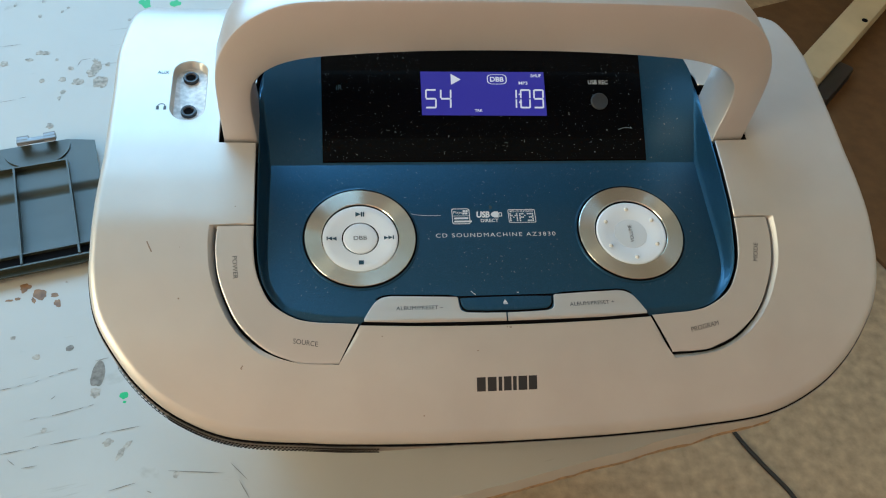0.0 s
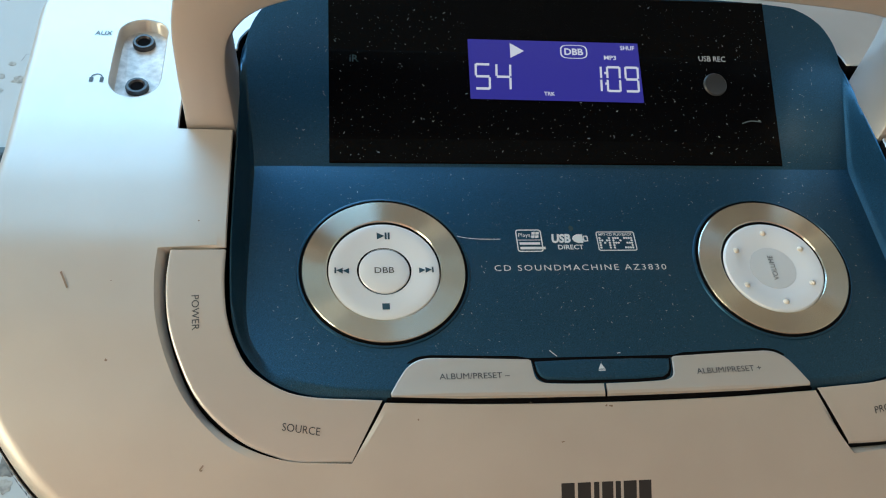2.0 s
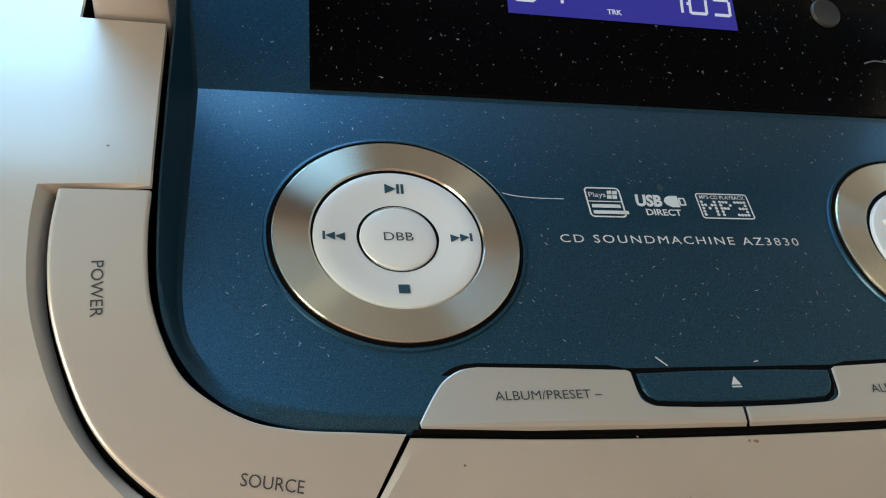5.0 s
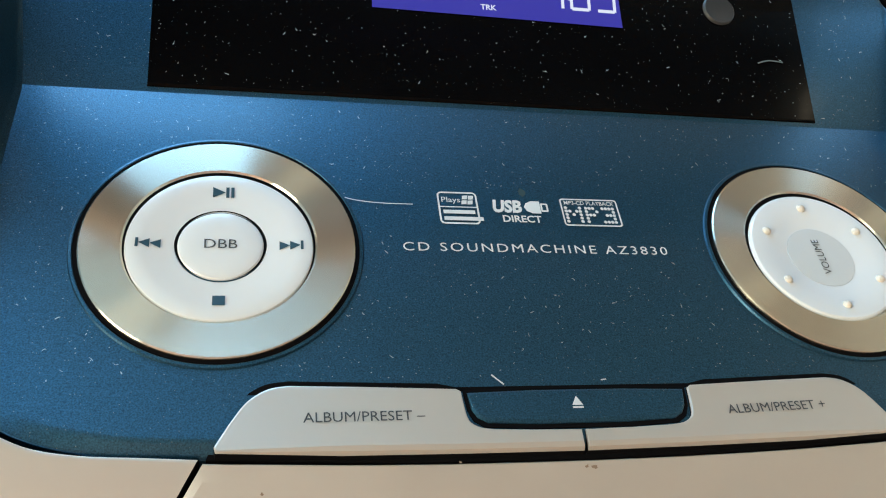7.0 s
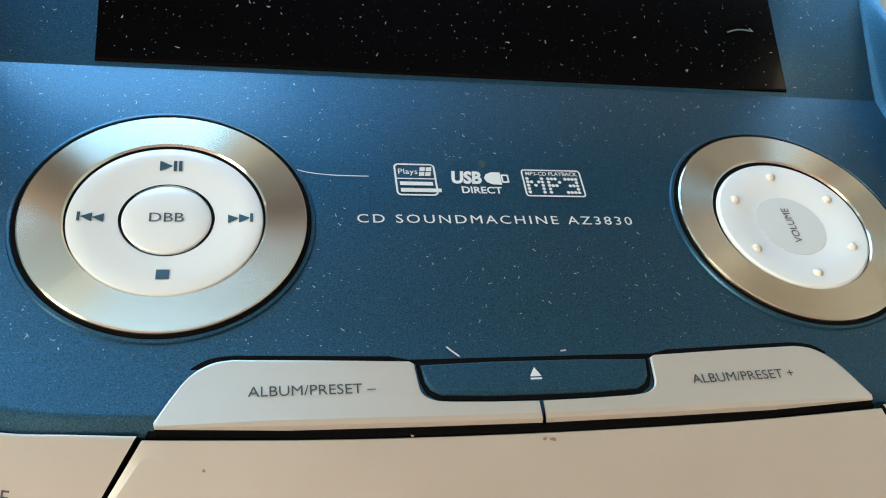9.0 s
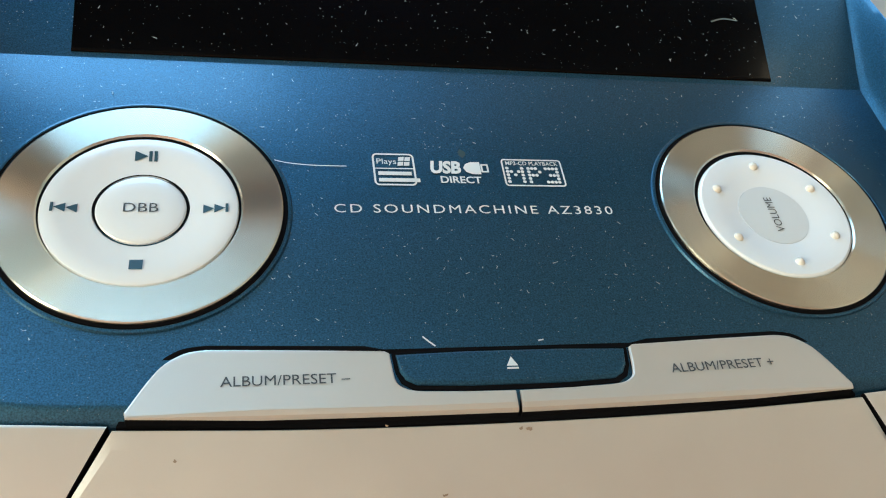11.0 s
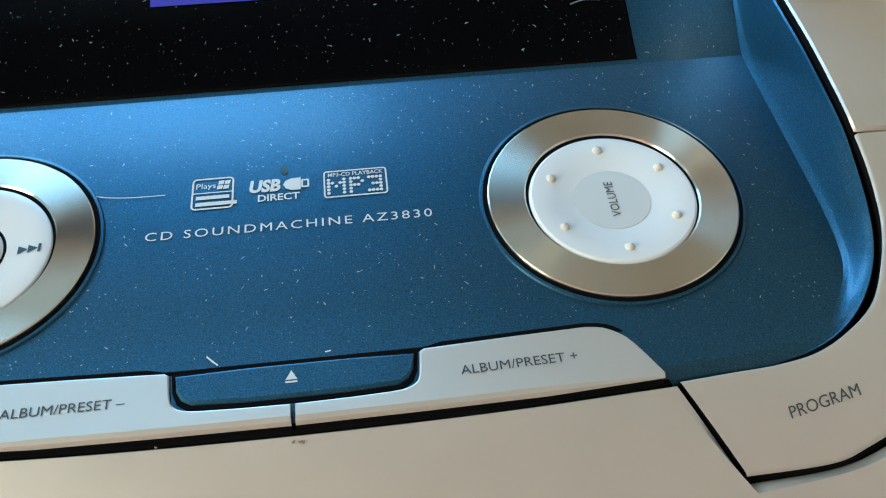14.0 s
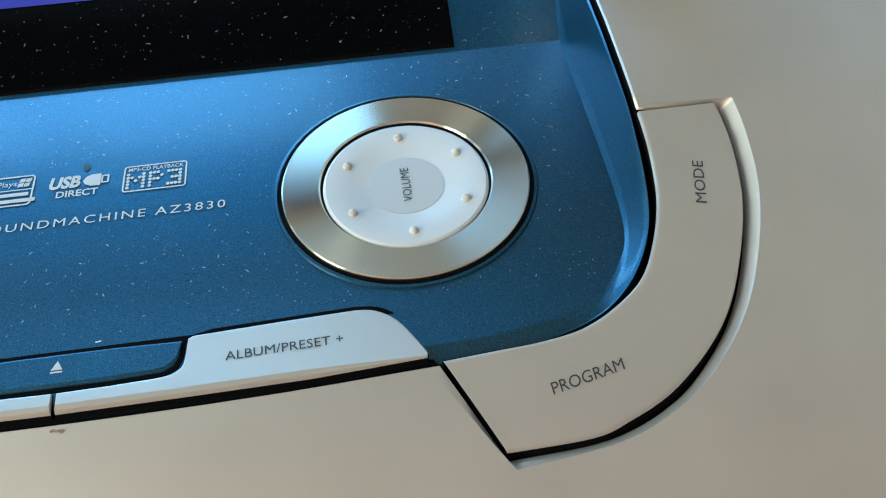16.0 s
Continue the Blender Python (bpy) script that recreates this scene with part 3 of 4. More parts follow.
for e in shell.data.edges:
    r0, r1 = e.vertices[0] // nd, e.vertices[1] // nd
    if r0 == r1 and r0 in (1, 2, 3):
        crisp.data[e.index].value = True
for k in collar:
    shell.data.polygons[k].use_smooth = False
# the opening's silver side wall is coloured black for the shade in the gap
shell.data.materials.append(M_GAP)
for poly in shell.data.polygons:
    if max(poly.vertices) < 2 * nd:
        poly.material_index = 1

# lower body with the speaker grille band, drawn in under the shell
base = np.array([shell_z(*p) for p in OUT_IN + onorm * 0.0034])
swell = np.interp(np.abs(outer[:, 0]), [0.03, 0.07], [0.12, 1.0]) * np.where(outer[:, 1] < 0.02, 1.0, 0.3) * np.where(outer[:, 0] < 0, 1.0, 0.1)


def under(off, drop):
    mid = np.array([0.0, 0.045])
    q = OUT_IN + onorm * off if off > 0 else mid + (OUT_IN + onorm * 0.0022 - mid) * (1 + off / 0.15)
    return [(p[0], p[1], max(0.004, z - d)) for p, z, d in zip(q, base, drop)]


one = np.ones(len(DP))
v, f = loft([under(0.0020, 0.0042 * one), under(0.0034, 0.0048 * one), under(0.0042, 0.0054 * one)])
mesh_ob("gap_band", v, f, M_GAP, radio, "dark seam under the shell")
v, f = loft([under(0.0040, 0.0052 * one), under(0.0044, 0.0054 + 0.002 * swell), under(0.0038, 0.0058 + 0.0052 * swell), under(-0.008, 0.016 + 0.006 * swell), under(-0.030, 0.05 * one), under(-0.045, 0.3 * one)])
f.append(tuple(range(len(v) - len(DP), len(v))))
mesh_ob("lower_body", v, f, M_GRILLE, radio, "grey lower body with speaker grille")
# holes of the grille, along the front
hv, hf = [], []
for i in range(len(DP)):
    x, y = outer[i]
    if y > -0.058 or x > -0.065:
        continue
    for row in range(5):
        for half in (0, 1):
            j = (i + 1) % len(DP)
            w = 0.5 * half + 0.25 * (row % 2)
            p = OUT_IN[i] * (1 - w) + OUT_IN[j] * w
            nn = onorm[i]
            if np.hypot(*(OUT_IN[j] - OUT_IN[i])) < 0.0022 and half:
                continue
            zz = base[i] * (1 - w) + base[j] * w
            if row > 2:
                continue
            off = (0.0045, 0.0046, 0.0044)[row]
            c = np.array([*(p + nn * (off + 0.0003)), zz - 0.0066 - 0.0017 * row])
            tx = np.array([*tang[i], 0])
            tz = np.array([0.0, 0.0, -1.0])
            b0 = len(hv)
            hv += [tuple(c + 0.0008 * (math.cos(a) * tx + math.sin(a) * tz)) for a in np.arange(6) * math.pi / 3]
            hf.append(tuple(range(b0, b0 + 6)))
ob = mesh_ob("grille_mesh", hv, hf, M_GAP, radio, "rows of dark grille holes", smooth=False)
tagged(ob, kind="stuff")
for x in (-0.12, 0.09):
    for y in (-0.02, 0.11):
        part("foot", box_bm(x - 0.012, x + 0.012, y - 0.01, y + 0.01, 0.0, 0.0045, 0.001), M_RUBBER, radio)

# ---- blue tray with the display hood ----
RIM = [(0.000, -0.0494), (0.040, -0.0491), (0.0750, -0.0484), (0.0947, -0.0472), (0.1091, -0.0440), (0.1181, -0.0386), (0.1243, -0.0303), (0.1270, -0.0205), (0.1278, -0.005),
       (0.1278, 0.020), (0.1278, 0.0475), (0.1282, 0.070), (0.1282, 0.088), (0.1268, 0.0965), (0.1212, 0.1055), (0.1120, 0.1115), (0.100, 0.1140), (0.060, 0.1158), (0.000, 0.1162)]
half = spline(RIM, 8)
rim = np.array(half + [mirror_x(p) for p in half[1:-1][::-1]])
rt = np.roll(rim, -1, 0) - np.roll(rim, 1, 0)
rt /= np.hypot(*rt.T)[:, None]
rn = np.stack([-rt[:, 1], rt[:, 0]], 1)
if (rn * (rim - rim.mean(0))).sum() > 0:
    rn = -rn  # inward


def wall_width(y):
    return float(np.interp(y, [-0.05, -0.047, -0.035, -0.01, 0.03, 0.046, 0.075, 0.095, 0.12], [0.0022, 0.0032, 0.0046, 0.0046, 0.0050, 0.0052, 0.0030, 0.0022, 0.0015]))


wid = np.array([wall_width(y) for y in rim[:, 1]])
floor_ring = rim + rn * wid[:, None] * 1.25
for side in (1, -1):
    idx = [i for i in range(len(rim)) if floor_ring[i, 0] * side > 0.1]
    near = min(idx, key=lambda i: abs(floor_ring[i, 1] - CREASE))
    floor_ring[near, 1] = CREASE
crease_i = [i for i in range(len(rim)) if abs(floor_ring[i, 1] - CREASE) < 1e-9]
rings = []
rim = rim * np.array([0.9935, 0.9960])
for s, drop in ((0.0, 0.0090), (0.0, 0.0030), (0.05, 0.0022), (0.14, 0.0025)):
    q = rim + rn * (wid * s)[:, None]
    rings.append([(p[0], p[1], shell_z(*p) - drop) for p in q])
for s, h in ((0.35, 0.74), (0.6, 0.42), (0.8, 0.18), (0.92, 0.08), (1.05, 0.02), (1.25, 0.0)):
    q = rim + rn * (wid * s)[:, None]
    if h == 0.0:
        q = floor_ring
    rings.append([(p[0], p[1], blue_z(*p) + max(-0.02, (shell_z(*r) - 0.002 - blue_z(*p))) * h) for p, r in zip(q, rim)])
v, f = loft(rings)
m0 = len(v) - len(rim)
a, b = sorted(crease_i)
one = list(range(a, b + 1))
two = list(range(b, len(rim))) + list(range(0, a + 1))
f.append(tuple(m0 + i for i in one))
f.append(tuple(m0 + i for i in two))
tray = mesh_ob("control_panel", v, f, M_BLUE, radio, "dusty dark blue metallic control panel", sharp=28)
for poly in list(tray.data.polygons)[-2:]:
    poly.use_smooth = False

# well under the tray edge and the buttons
well = [(0.1475, 0.0900), (0.1475, -0.001), (0.1485, -0.003), (0.1485, -0.024), (0.140, -0.0455), (0.1225, -0.0605), (0.108, -0.0648), (0.0865, -0.0660), (0.0740, -0.0513), (0, -0.0523)]
wl = np.array(well + [mirror_x(p) for p in well[:-1][::-1]])
top = [(p[0], p[1], shell_z(*p) - 0.0062) for p in wl]
inn = [(p[0] * 0.84, max(min(p[1], 0.085), -0.044), shell_z(p[0], max(min(p[1], 0.085), -0.044)) - 0.03) for p in wl]
v, f = loft([top, inn], closed=False)
mesh_ob("well", v, f, M_GAP, radio, smooth=False)


# ---- plates that follow a surface ----
def plate(name, contour, zf, lift, depth, mat, parent, label="", bevel=0.0008, front=0.0, front_y=-0.0471):
    """A closed contour in plan, its top on zf + lift, with rounded rim and side walls."""
    c = np.array(contour, float)
    t = np.roll(c, -1, 0) - np.roll(c, 1, 0)
    t /= np.maximum(np.hypot(*t.T), 1e-9)[:, None]
    nn = np.stack([-t[:, 1], t[:, 0]], 1)
    area = (c[:, 0] * np.roll(c[:, 1], -1) - c[:, 1] * np.roll(c[:, 0], -1)).sum()
    if area < 0:
        nn = -nn
    rings = []
    wide = np.array([max(bevel, front * min(1.0, max(0.0, (0.0745 - abs(p[0])) / 0.004))) if (front and p[1] < front_y) else bevel for p in c])
    for off, k in ((0, -1), (0, 1.0), (0.3, 0.3), (1.0, 0.0)):
        q = c + nn * (off * wide)[:, None]
        rings.append([(p[0], p[1], zf(*p) + (-depth if k < 0 else lift - k * b_)) for p, b_ in zip(q, wide)])
    v, f = loft(rings)
    f.append(tuple(range(len(v) - len(c), len(v))))
    ob = mesh_ob(name, v, f, mat, parent, label, sharp=22)
    ob.data.polygons[len(f) - 1].use_smooth = False
    # first row, the side wall, blackened to stand for shade in the gap
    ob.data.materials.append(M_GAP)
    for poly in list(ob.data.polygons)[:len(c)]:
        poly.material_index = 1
    return ob


def strip_plate(name, side_a, side_b, zf, lift, depth, mat, parent, label=""):
    """A curved plate between two rails of equal length."""
    A, Bq = np.array(side_a), np.array(side_b)
    n = len(A)
    rows = []
    prof = [(0.0, -depth), (0.0, lift - 0.0006), (0.0002, lift - 0.0002), (0.0006, lift), (0.0011, lift)]
    across = Bq - A
    L = np.hypot(*across.T)[:, None]
    w = across / L
    for off, z in prof:
        rows.append([(p[0], p[1], zf(*p) + z) for p in A + w * off])
    for s in (0.25, 0.5, 0.75):
        rows.append([(p[0], p[1], zf(*p) + lift) for p in A + across * s])
    for off, z in prof[::-1]:
        rows.append([(p[0], p[1], zf(*p) + z) for p in Bq - w * off])
    # end caps: pull the last rows down
    v, f = loft(rows, closed=False)
    k = len(v)
    for end, step in ((0, 1), (n - 1, -1)):
        ids = [r * n + end for r in range(len(rows))]
        lowp = []
        for r in ids:
            x, y, z = v[r]
            lowp.append((x, y, zf(x, y) - depth))
        b0 = len(v)
        v += lowp
        f += [(ids[i], ids[i + 1], b0 + i + 1, b0 + i) for i in range(len(ids) - 1)]
    ob = mesh_ob(name, v, f, mat, parent, label, sharp=40)
    # side walls and end caps painted black, as shaded by the gap
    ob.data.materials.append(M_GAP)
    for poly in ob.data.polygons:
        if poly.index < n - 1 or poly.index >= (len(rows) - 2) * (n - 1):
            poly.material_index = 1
    return ob


def side_button(sign, label):
    o = [(0.1462, -0.0030), (0.1470, -0.0110), (0.1467, -0.0190), (0.1453, -0.0270), (0.1420, -0.0360), (0.1372, -0.0450), (0.1308, -0.0520), (0.1215, -0.0585), (0.1120, -0.0622), (0.1040, -0.0641), (0.0866, -0.0646)]
    i = [(0.1279, -0.0030), (0.1282, -0.0100), (0.1279, -0.0170), (0.1270, -0.0235), (0.1246, -0.0305), (0.1205, -0.0375), (0.1142, -0.0422), (0.1062, -0.0457), (0.0972, -0.0472), (0.0872, -0.0478), (0.0764, -0.0484)]
    so, si = np.array(spline(o, 8)), np.array(spline(i, 8))
    so[:, 0] *= sign
    si[:, 0] *= sign
    return strip_plate("side_button", si, so, shell_z, -0.0004, 0.006, M_BUTTON, radio, label)


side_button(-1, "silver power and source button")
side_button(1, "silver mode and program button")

# album and eject buttons
def strip_z(x, y):
    return 0.1417 + 0.185 * y


albL = [(-0.0738, -0.0470)] + spline([(-0.0712, -0.0425), (-0.0680, -0.0380), (-0.0640, -0.0354), (-0.0600, -0.0347)], 5) + [(-0.0450, -0.0352), (-0.0262, -0.0360), (-0.0252, -0.0366)] + spline([(-0.0249, -0.0400), (-0.0243, -0.0430), (-0.0222, -0.0445), (-0.0190, -0.0450)], 4) + [(-0.0110, -0.0453), (-0.0010, -0.0455), (-0.0010, -0.0495), (-0.0250, -0.0493), (-0.0500, -0.0489), (-0.0735, -0.0482)]
albR = [mirror_x(p) for p in albL][::-1]
albR = [(-0.0002 if x < 0.005 else x, y) for x, y in albR]
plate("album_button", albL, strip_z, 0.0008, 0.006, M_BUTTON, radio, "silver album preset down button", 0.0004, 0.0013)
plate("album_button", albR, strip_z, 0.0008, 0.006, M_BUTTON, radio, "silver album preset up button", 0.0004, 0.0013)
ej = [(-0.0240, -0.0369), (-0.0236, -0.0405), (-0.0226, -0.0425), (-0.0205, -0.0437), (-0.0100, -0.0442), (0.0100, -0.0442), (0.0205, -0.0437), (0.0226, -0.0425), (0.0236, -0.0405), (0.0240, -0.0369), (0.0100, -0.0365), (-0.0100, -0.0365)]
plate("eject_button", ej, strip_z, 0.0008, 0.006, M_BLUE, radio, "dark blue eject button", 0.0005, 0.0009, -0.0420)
gap = [(-0.0752, -0.0482)] + spline([(-0.0726, -0.0422), (-0.0692, -0.0371), (-0.0648, -0.0342), (-0.0600, -0.0334)], 5) + [(-0.0300, -0.0344), (-0.0262, -0.0352)]
gap += [mirror_x(p) for p in gap[::-1]] + [(0.0400, -0.0500), (0, -0.0504), (-0.04, -0.0499)]
def seam_z(x, y):
    return strip_z(x, y) - 0.0022 * min(1.0, max(0.0, (-0.0345 - y) / 0.0155))


# black plates laid in for the shaded gaps round the buttons
ejc = (-0.0006, -0.0404)
plate("button_seam", [(ejc[0] + (x - ejc[0]) * 1.035, ejc[1] + (y - ejc[1]) * 1.2) for x, y in ej], strip_z, 0.0003, 0.003, M_GAP, radio, "dark gap round the eject button", 0.0001)
plate("button_seam", gap, seam_z, 0.00025, 0.004, M_GAP, radio, "dark gap round the buttons", 0.0002)

# ---- display window ----
gl = [(-0.0932, 0.0472), (0.0926, 0.0472), (0.0935, 0.1125), (-0.0932, 0.1125)]
glass = plate("display_window", gl, blue_z, 0.0006, 0.001, M_GLASS, radio, "glossy black display window", 0.0005)


def on_blue(x, y, e=0.0):
    return (x, y, blue_z(x, y) + e)


def quad_on(name, pts, mat, parent, e, zf=blue_z, label=""):
    return mesh_ob(name, [(x, y, zf(x, y) + e) for x, y in pts], [tuple(range(len(pts)))], mat, parent, label, smooth=False)


lcd = quad_on("lcd_screen", [(-0.0369, 0.0708), (0.0354, 0.0704), (0.0350, 0.0938), (-0.0370, 0.0938)], M_LCD, glass, 0.0009, label="backlit violet blue lcd screen")

SEGS = {"1": "bc", "0": "abcdef", "9": "abcdfg", "5": "acdfg", "4": "bcfg"}


def digit(ch, x, y, w, h, name="lcd_digit"):
    t = 0.0009
    rects = {"a": (0, h - t, w, h), "d": (0, 0, w, t), "g": (0, h / 2 - t / 2, w, h / 2 + t / 2), "f": (0, h / 2, t, h), "e": (0, 0, t, h / 2), "b": (w - t, h / 2, w, h), "c": (w - t, 0, w, h / 2)}
    vs, fs = [], []
    for s in SEGS[ch]:
        x0, y0, x1, y1 = rects[s]
        g2 = 0.00035
        if s in "adg":
            x0, x1 = x0 + g2 * 1.6, x1 - g2 * 1.6
        else:
            y0, y1 = y0 + g2, y1 - g2
        b0 = len(vs)
        vs += [on_blue(x + a + 0.04 * b_, y + b_, 0.0011) for a, b_ in ((x0, y0), (x1, y0), (x1, y1), (x0, y1))]
        fs.append((b0, b0 + 1, b0 + 2, b0 + 3))
    return mesh_ob(name, vs, fs, M_SEG, lcd, smooth=False)


for ch, x in (("5", -0.0350), ("4", -0.0265)):
    digit(ch, x, 0.0742, 0.0066, 0.0102)
for ch, x in (("1", 0.0120), ("0", 0.0200), ("9", 0.0278)):
    digit(ch, x, 0.0742, 0.0062, 0.0102)
for y in (0.0770, 0.0812):
    quad_on("lcd_colon", [(0.0195, y), (0.0203, y), (0.0203, y + 0.0009), (0.0195, y + 0.0009)], M_SEG, lcd, 0.0011)
quad_on("play_mark", [(-0.0196, 0.0867), (-0.0138, 0.0895), (-0.0196, 0.0925)], M_SEG, lcd, 0.0011)


# ---- lettering ----
def letters(text, cx, cy, width, height, mat, parent, zf, e=0.0003, turn=0.0, name="lettering", bold=0.0, squeeze=0.0, shear=0.0, spacing=1.0):
    """Built-in lettering laid on a surface: centre, width and capital height in plan."""
    cu = bpy.data.curves.new("text", "FONT")
    cu.body = text
    cu.offset = bold
    cu.resolution_u = 3
    cu.space_character = spacing
    ob = bpy.data.objects.new("text", cu)
    scene.collection.objects.link(ob)
    dg = bpy.context.evaluated_depsgraph_get()
    me = bpy.data.meshes.new_from_object(ob.evaluated_get(dg))
    bpy.data.objects.remove(ob)
    co = np.array([v.co for v in me.vertices])
    lo, hi = co.min(0), co.max(0)
    u = ((co[:, 0] - lo[0]) / (hi[0] - lo[0]) - 0.5) * width
    w = ((co[:, 1] - lo[1]) / (hi[1] - lo[1]) - 0.5) * height
    u = u + shear * w
    ca, sa = math.cos(turn), math.sin(turn)
    for v, a, b_ in zip(me.vertices, u, w):
        x, y = cx + a * ca - b_ * sa, cy + a * sa + b_ * ca
        v.co = (x, y, zf(x, y) + e)
    me.materials.append(mat)
    ob = new(name, me)
    ob.parent = parent
    return ob


def bar(name, x0, x1, y0, y1, mat, parent, zf, e=0.0003):
    return quad_on(name, [(x0, y0), (x1, y0), (x1, y1), (x0, y1)], mat, parent, e, zf)


letters("DBB", 0.0072, 0.0897, 0.0080, 0.0026, M_SEG, lcd, blue_z, 0.0011, bold=0.03)
for k in range(28):  # rounded frame round the letters
    a0, a1 = 2 * math.pi * k / 28, 2 * math.pi * (k + 1) / 28
    sup = lambda a, s: (0.0072 + s * 0.0058 * math.copysign(abs(math.cos(a)) ** 0.5, math.cos(a)), 0.0897 + s * 0.0027 * math.copysign(abs(math.sin(a)) ** 0.6, math.sin(a)))
    quad_on("frame_piece", [sup(a0, 1), sup(a1, 1), sup(a1, 0.9), sup(a0, 0.9)], M_SEG, lcd, 0.0011)
letters("SHUF", 0.0303, 0.0917, 0.0062, 0.0017, M_SEG, lcd, blue_z, 0.0011, bold=0.02)
letters("MP3", 0.0225, 0.0877, 0.0052, 0.0017, M_SEG, lcd, blue_z, 0.0011, bold=0.02)
letters("TRK", -0.0043, 0.0731, 0.0046, 0.0015, M_SEG, lcd, blue_z, 0.0011, bold=0.02)
letters("iR", -0.0832, 0.0853, 0.0034, 0.0026, M_INKTEAL, glass, blue_z, 0.0009)
letters("USB REC", 0.0672, 0.0884, 0.0118, 0.0021, M_TEXTPALE, glass, blue_z, 0.0009)


def round_button(cx, cy, slope, profile, mat, parent, name, label="", z=None, zf=blue_z, n=96):
    v, f = lathe(profile, n)
    if profile[-1][0] < 0.02:
        f.append(tuple(range(len(v) - n, len(v))))
    m = Matrix.Translation((cx, cy, zf(cx, cy))) @ Matrix.Rotation(math.atan(slope), 4, "X")
    me_ob = mesh_ob(name, v, f, mat, parent, label, sharp=40)
    me_ob.matrix_local = m
    return me_ob


round_button(0.0672, 0.0785, 0.55, [(0.0050, -0.001), (0.0050, 0.0010), (0.0046, 0.0014), (0.0040, 0.0013)], M_DARK, glass, "record_button", "small round dark record button")

# ---- dials ----
def dial(cx, cy, name, label):
    d = tagged(new(name), label)
    d.parent = radio
    d.matrix_local = Matrix.Translation((cx, cy, blue_z(cx, cy) + 0.0003)) @ Matrix.Rotation(math.atan(0.185), 4, "X")

    def ring(nm, profile, mat, lab="", cap=False, k=128):
        v, f = lathe(profile, k)
        if cap:
            f.append(tuple(range(len(v) - k, len(v))))
        return mesh_ob(nm, v, f, mat, d, lab, sharp=30)
    return d, ring


RO = 0.0302
dial_l, ring = dial(-0.0740, 0.0000, "playback_dial", "round playback control with spun metal ring")
ring("seam", [(RO + 0.0011, -0.0004), (RO + 0.0008, 0.0002), (RO + 0.0002, 0.0003), (RO - 0.0001, -0.0001)], M_BLUE, "raised blue rim")
# flat black rings stand for the shade in the gaps between dial parts
ring("dark_gap", [(RO + 0.0001, 0.0001), (RO - 0.0014, 0.0001)], M_GAP)
ring("metal_ring", [(RO - 0.0010, -0.001), (RO - 0.0010, 0.0006), (RO - 0.0013, 0.0008), (0.0208, 0.0006), (0.0204, 0.0002), (0.0202, -0.001)], M_RING, "spun metal ring")
ring("dark_gap", [(0.0204, 0.0001), (0.0194, 0.0001)], M_GAP)
BUT = Matrix.Translation((0, -0.0007, -0.0002))
ring("button_ring", [(0.0199, -0.001), (0.0199, 0.0005), (0.0197, 0.0009), (0.0191, 0.0011), (0.0160, 0.0009), (0.0135, 0.0006), (0.0110, 0.0004), (0.0098, 0.0003), (0.0095, 0.0000), (0.0095, -0.001)], M_WHITE, "pearl white button ring").matrix_local = BUT
ring("dark_gap", [(0.0098, 0.0001), (0.0088, 0.0001)], M_GAP)
ring("centre_button", [(0.0091, -0.001), (0.0091, 0.0003), (0.0088, 0.0006), (0.0080, 0.0008), (0.0050, 0.0009), (0.0010, 0.0009)], M_WHITE, "pearl white bass boost button", True).matrix_local = BUT


def ring_z(x, y):
    r = math.hypot(x, y)
    return float(np.interp(r, [0, 0.005, 0.0080, 0.0099, 0.0110, 0.0135, 0.0160, 0.0186], [0.0009, 0.0009, 0.0008, 0.0003, 0.0004, 0.0006, 0.0009, 0.0011]))


E2 = 0.00015
letters("DBB", 0, 0, 0.0070, 0.0024, M_INKGREY, dial_l, ring_z, E2).matrix_local = BUT


def tri_mark(p, mat=M_INKBLUE, par=dial_l, nm="symbol", zf=ring_z):
    ob = quad_on(nm, p, mat, par, E2, zf)
    if par is dial_l:
        ob.matrix_local = BUT
    return ob


YM = 0.0147
tri_mark([(-0.0022, YM - 0.0014), (0.0006, YM), (-0.0022, YM + 0.0014)])
for x in (0.0007, 0.0018):
    tri_mark([(x, YM - 0.0014), (x + 0.0007, YM - 0.0014), (x + 0.0007, YM + 0.0014), (x, YM + 0.0014)])
tri_mark([(-0.0013, -YM - 0.0013), (0.0013, -YM - 0.0013), (0.0013, -YM + 0.0013), (-0.0013, -YM + 0.0013)])
for s in (1, -1):
    for x in (0.0125, 0.0148):
        tri_mark([(s * x, -0.0012), (s * (x + 0.0023), 0), (s * x, 0.0012)])
    tri_mark([(s * 0.0171, -0.0012), (s * 0.0177, -0.0012), (s * 0.0177, 0.0012), (s * 0.0171, 0.0012)])

dial_r, ring = dial(0.0742, 0.0001, "volume_dial", "round white volume knob with spun metal ring")
ring("seam", [(RO + 0.0011, -0.0004), (RO + 0.0008, 0.0002), (RO + 0.0002, 0.0003), (RO - 0.0001, -0.0001)], M_BLUE, "raised blue rim")
ring("dark_gap", [(RO + 0.0001, 0.0001), (RO - 0.0014, 0.0001)], M_GAP)
ring("metal_ring", [(RO - 0.0010, -0.001), (RO - 0.0010, 0.0006), (RO - 0.0013, 0.0008), (0.0206, 0.0006), (0.0202, 0.0002), (0.0200, -0.001)], M_RING, "spun metal ring")
ring("dark_gap", [(0.0202, 0.0001), (0.0190, 0.0001)], M_GAP)
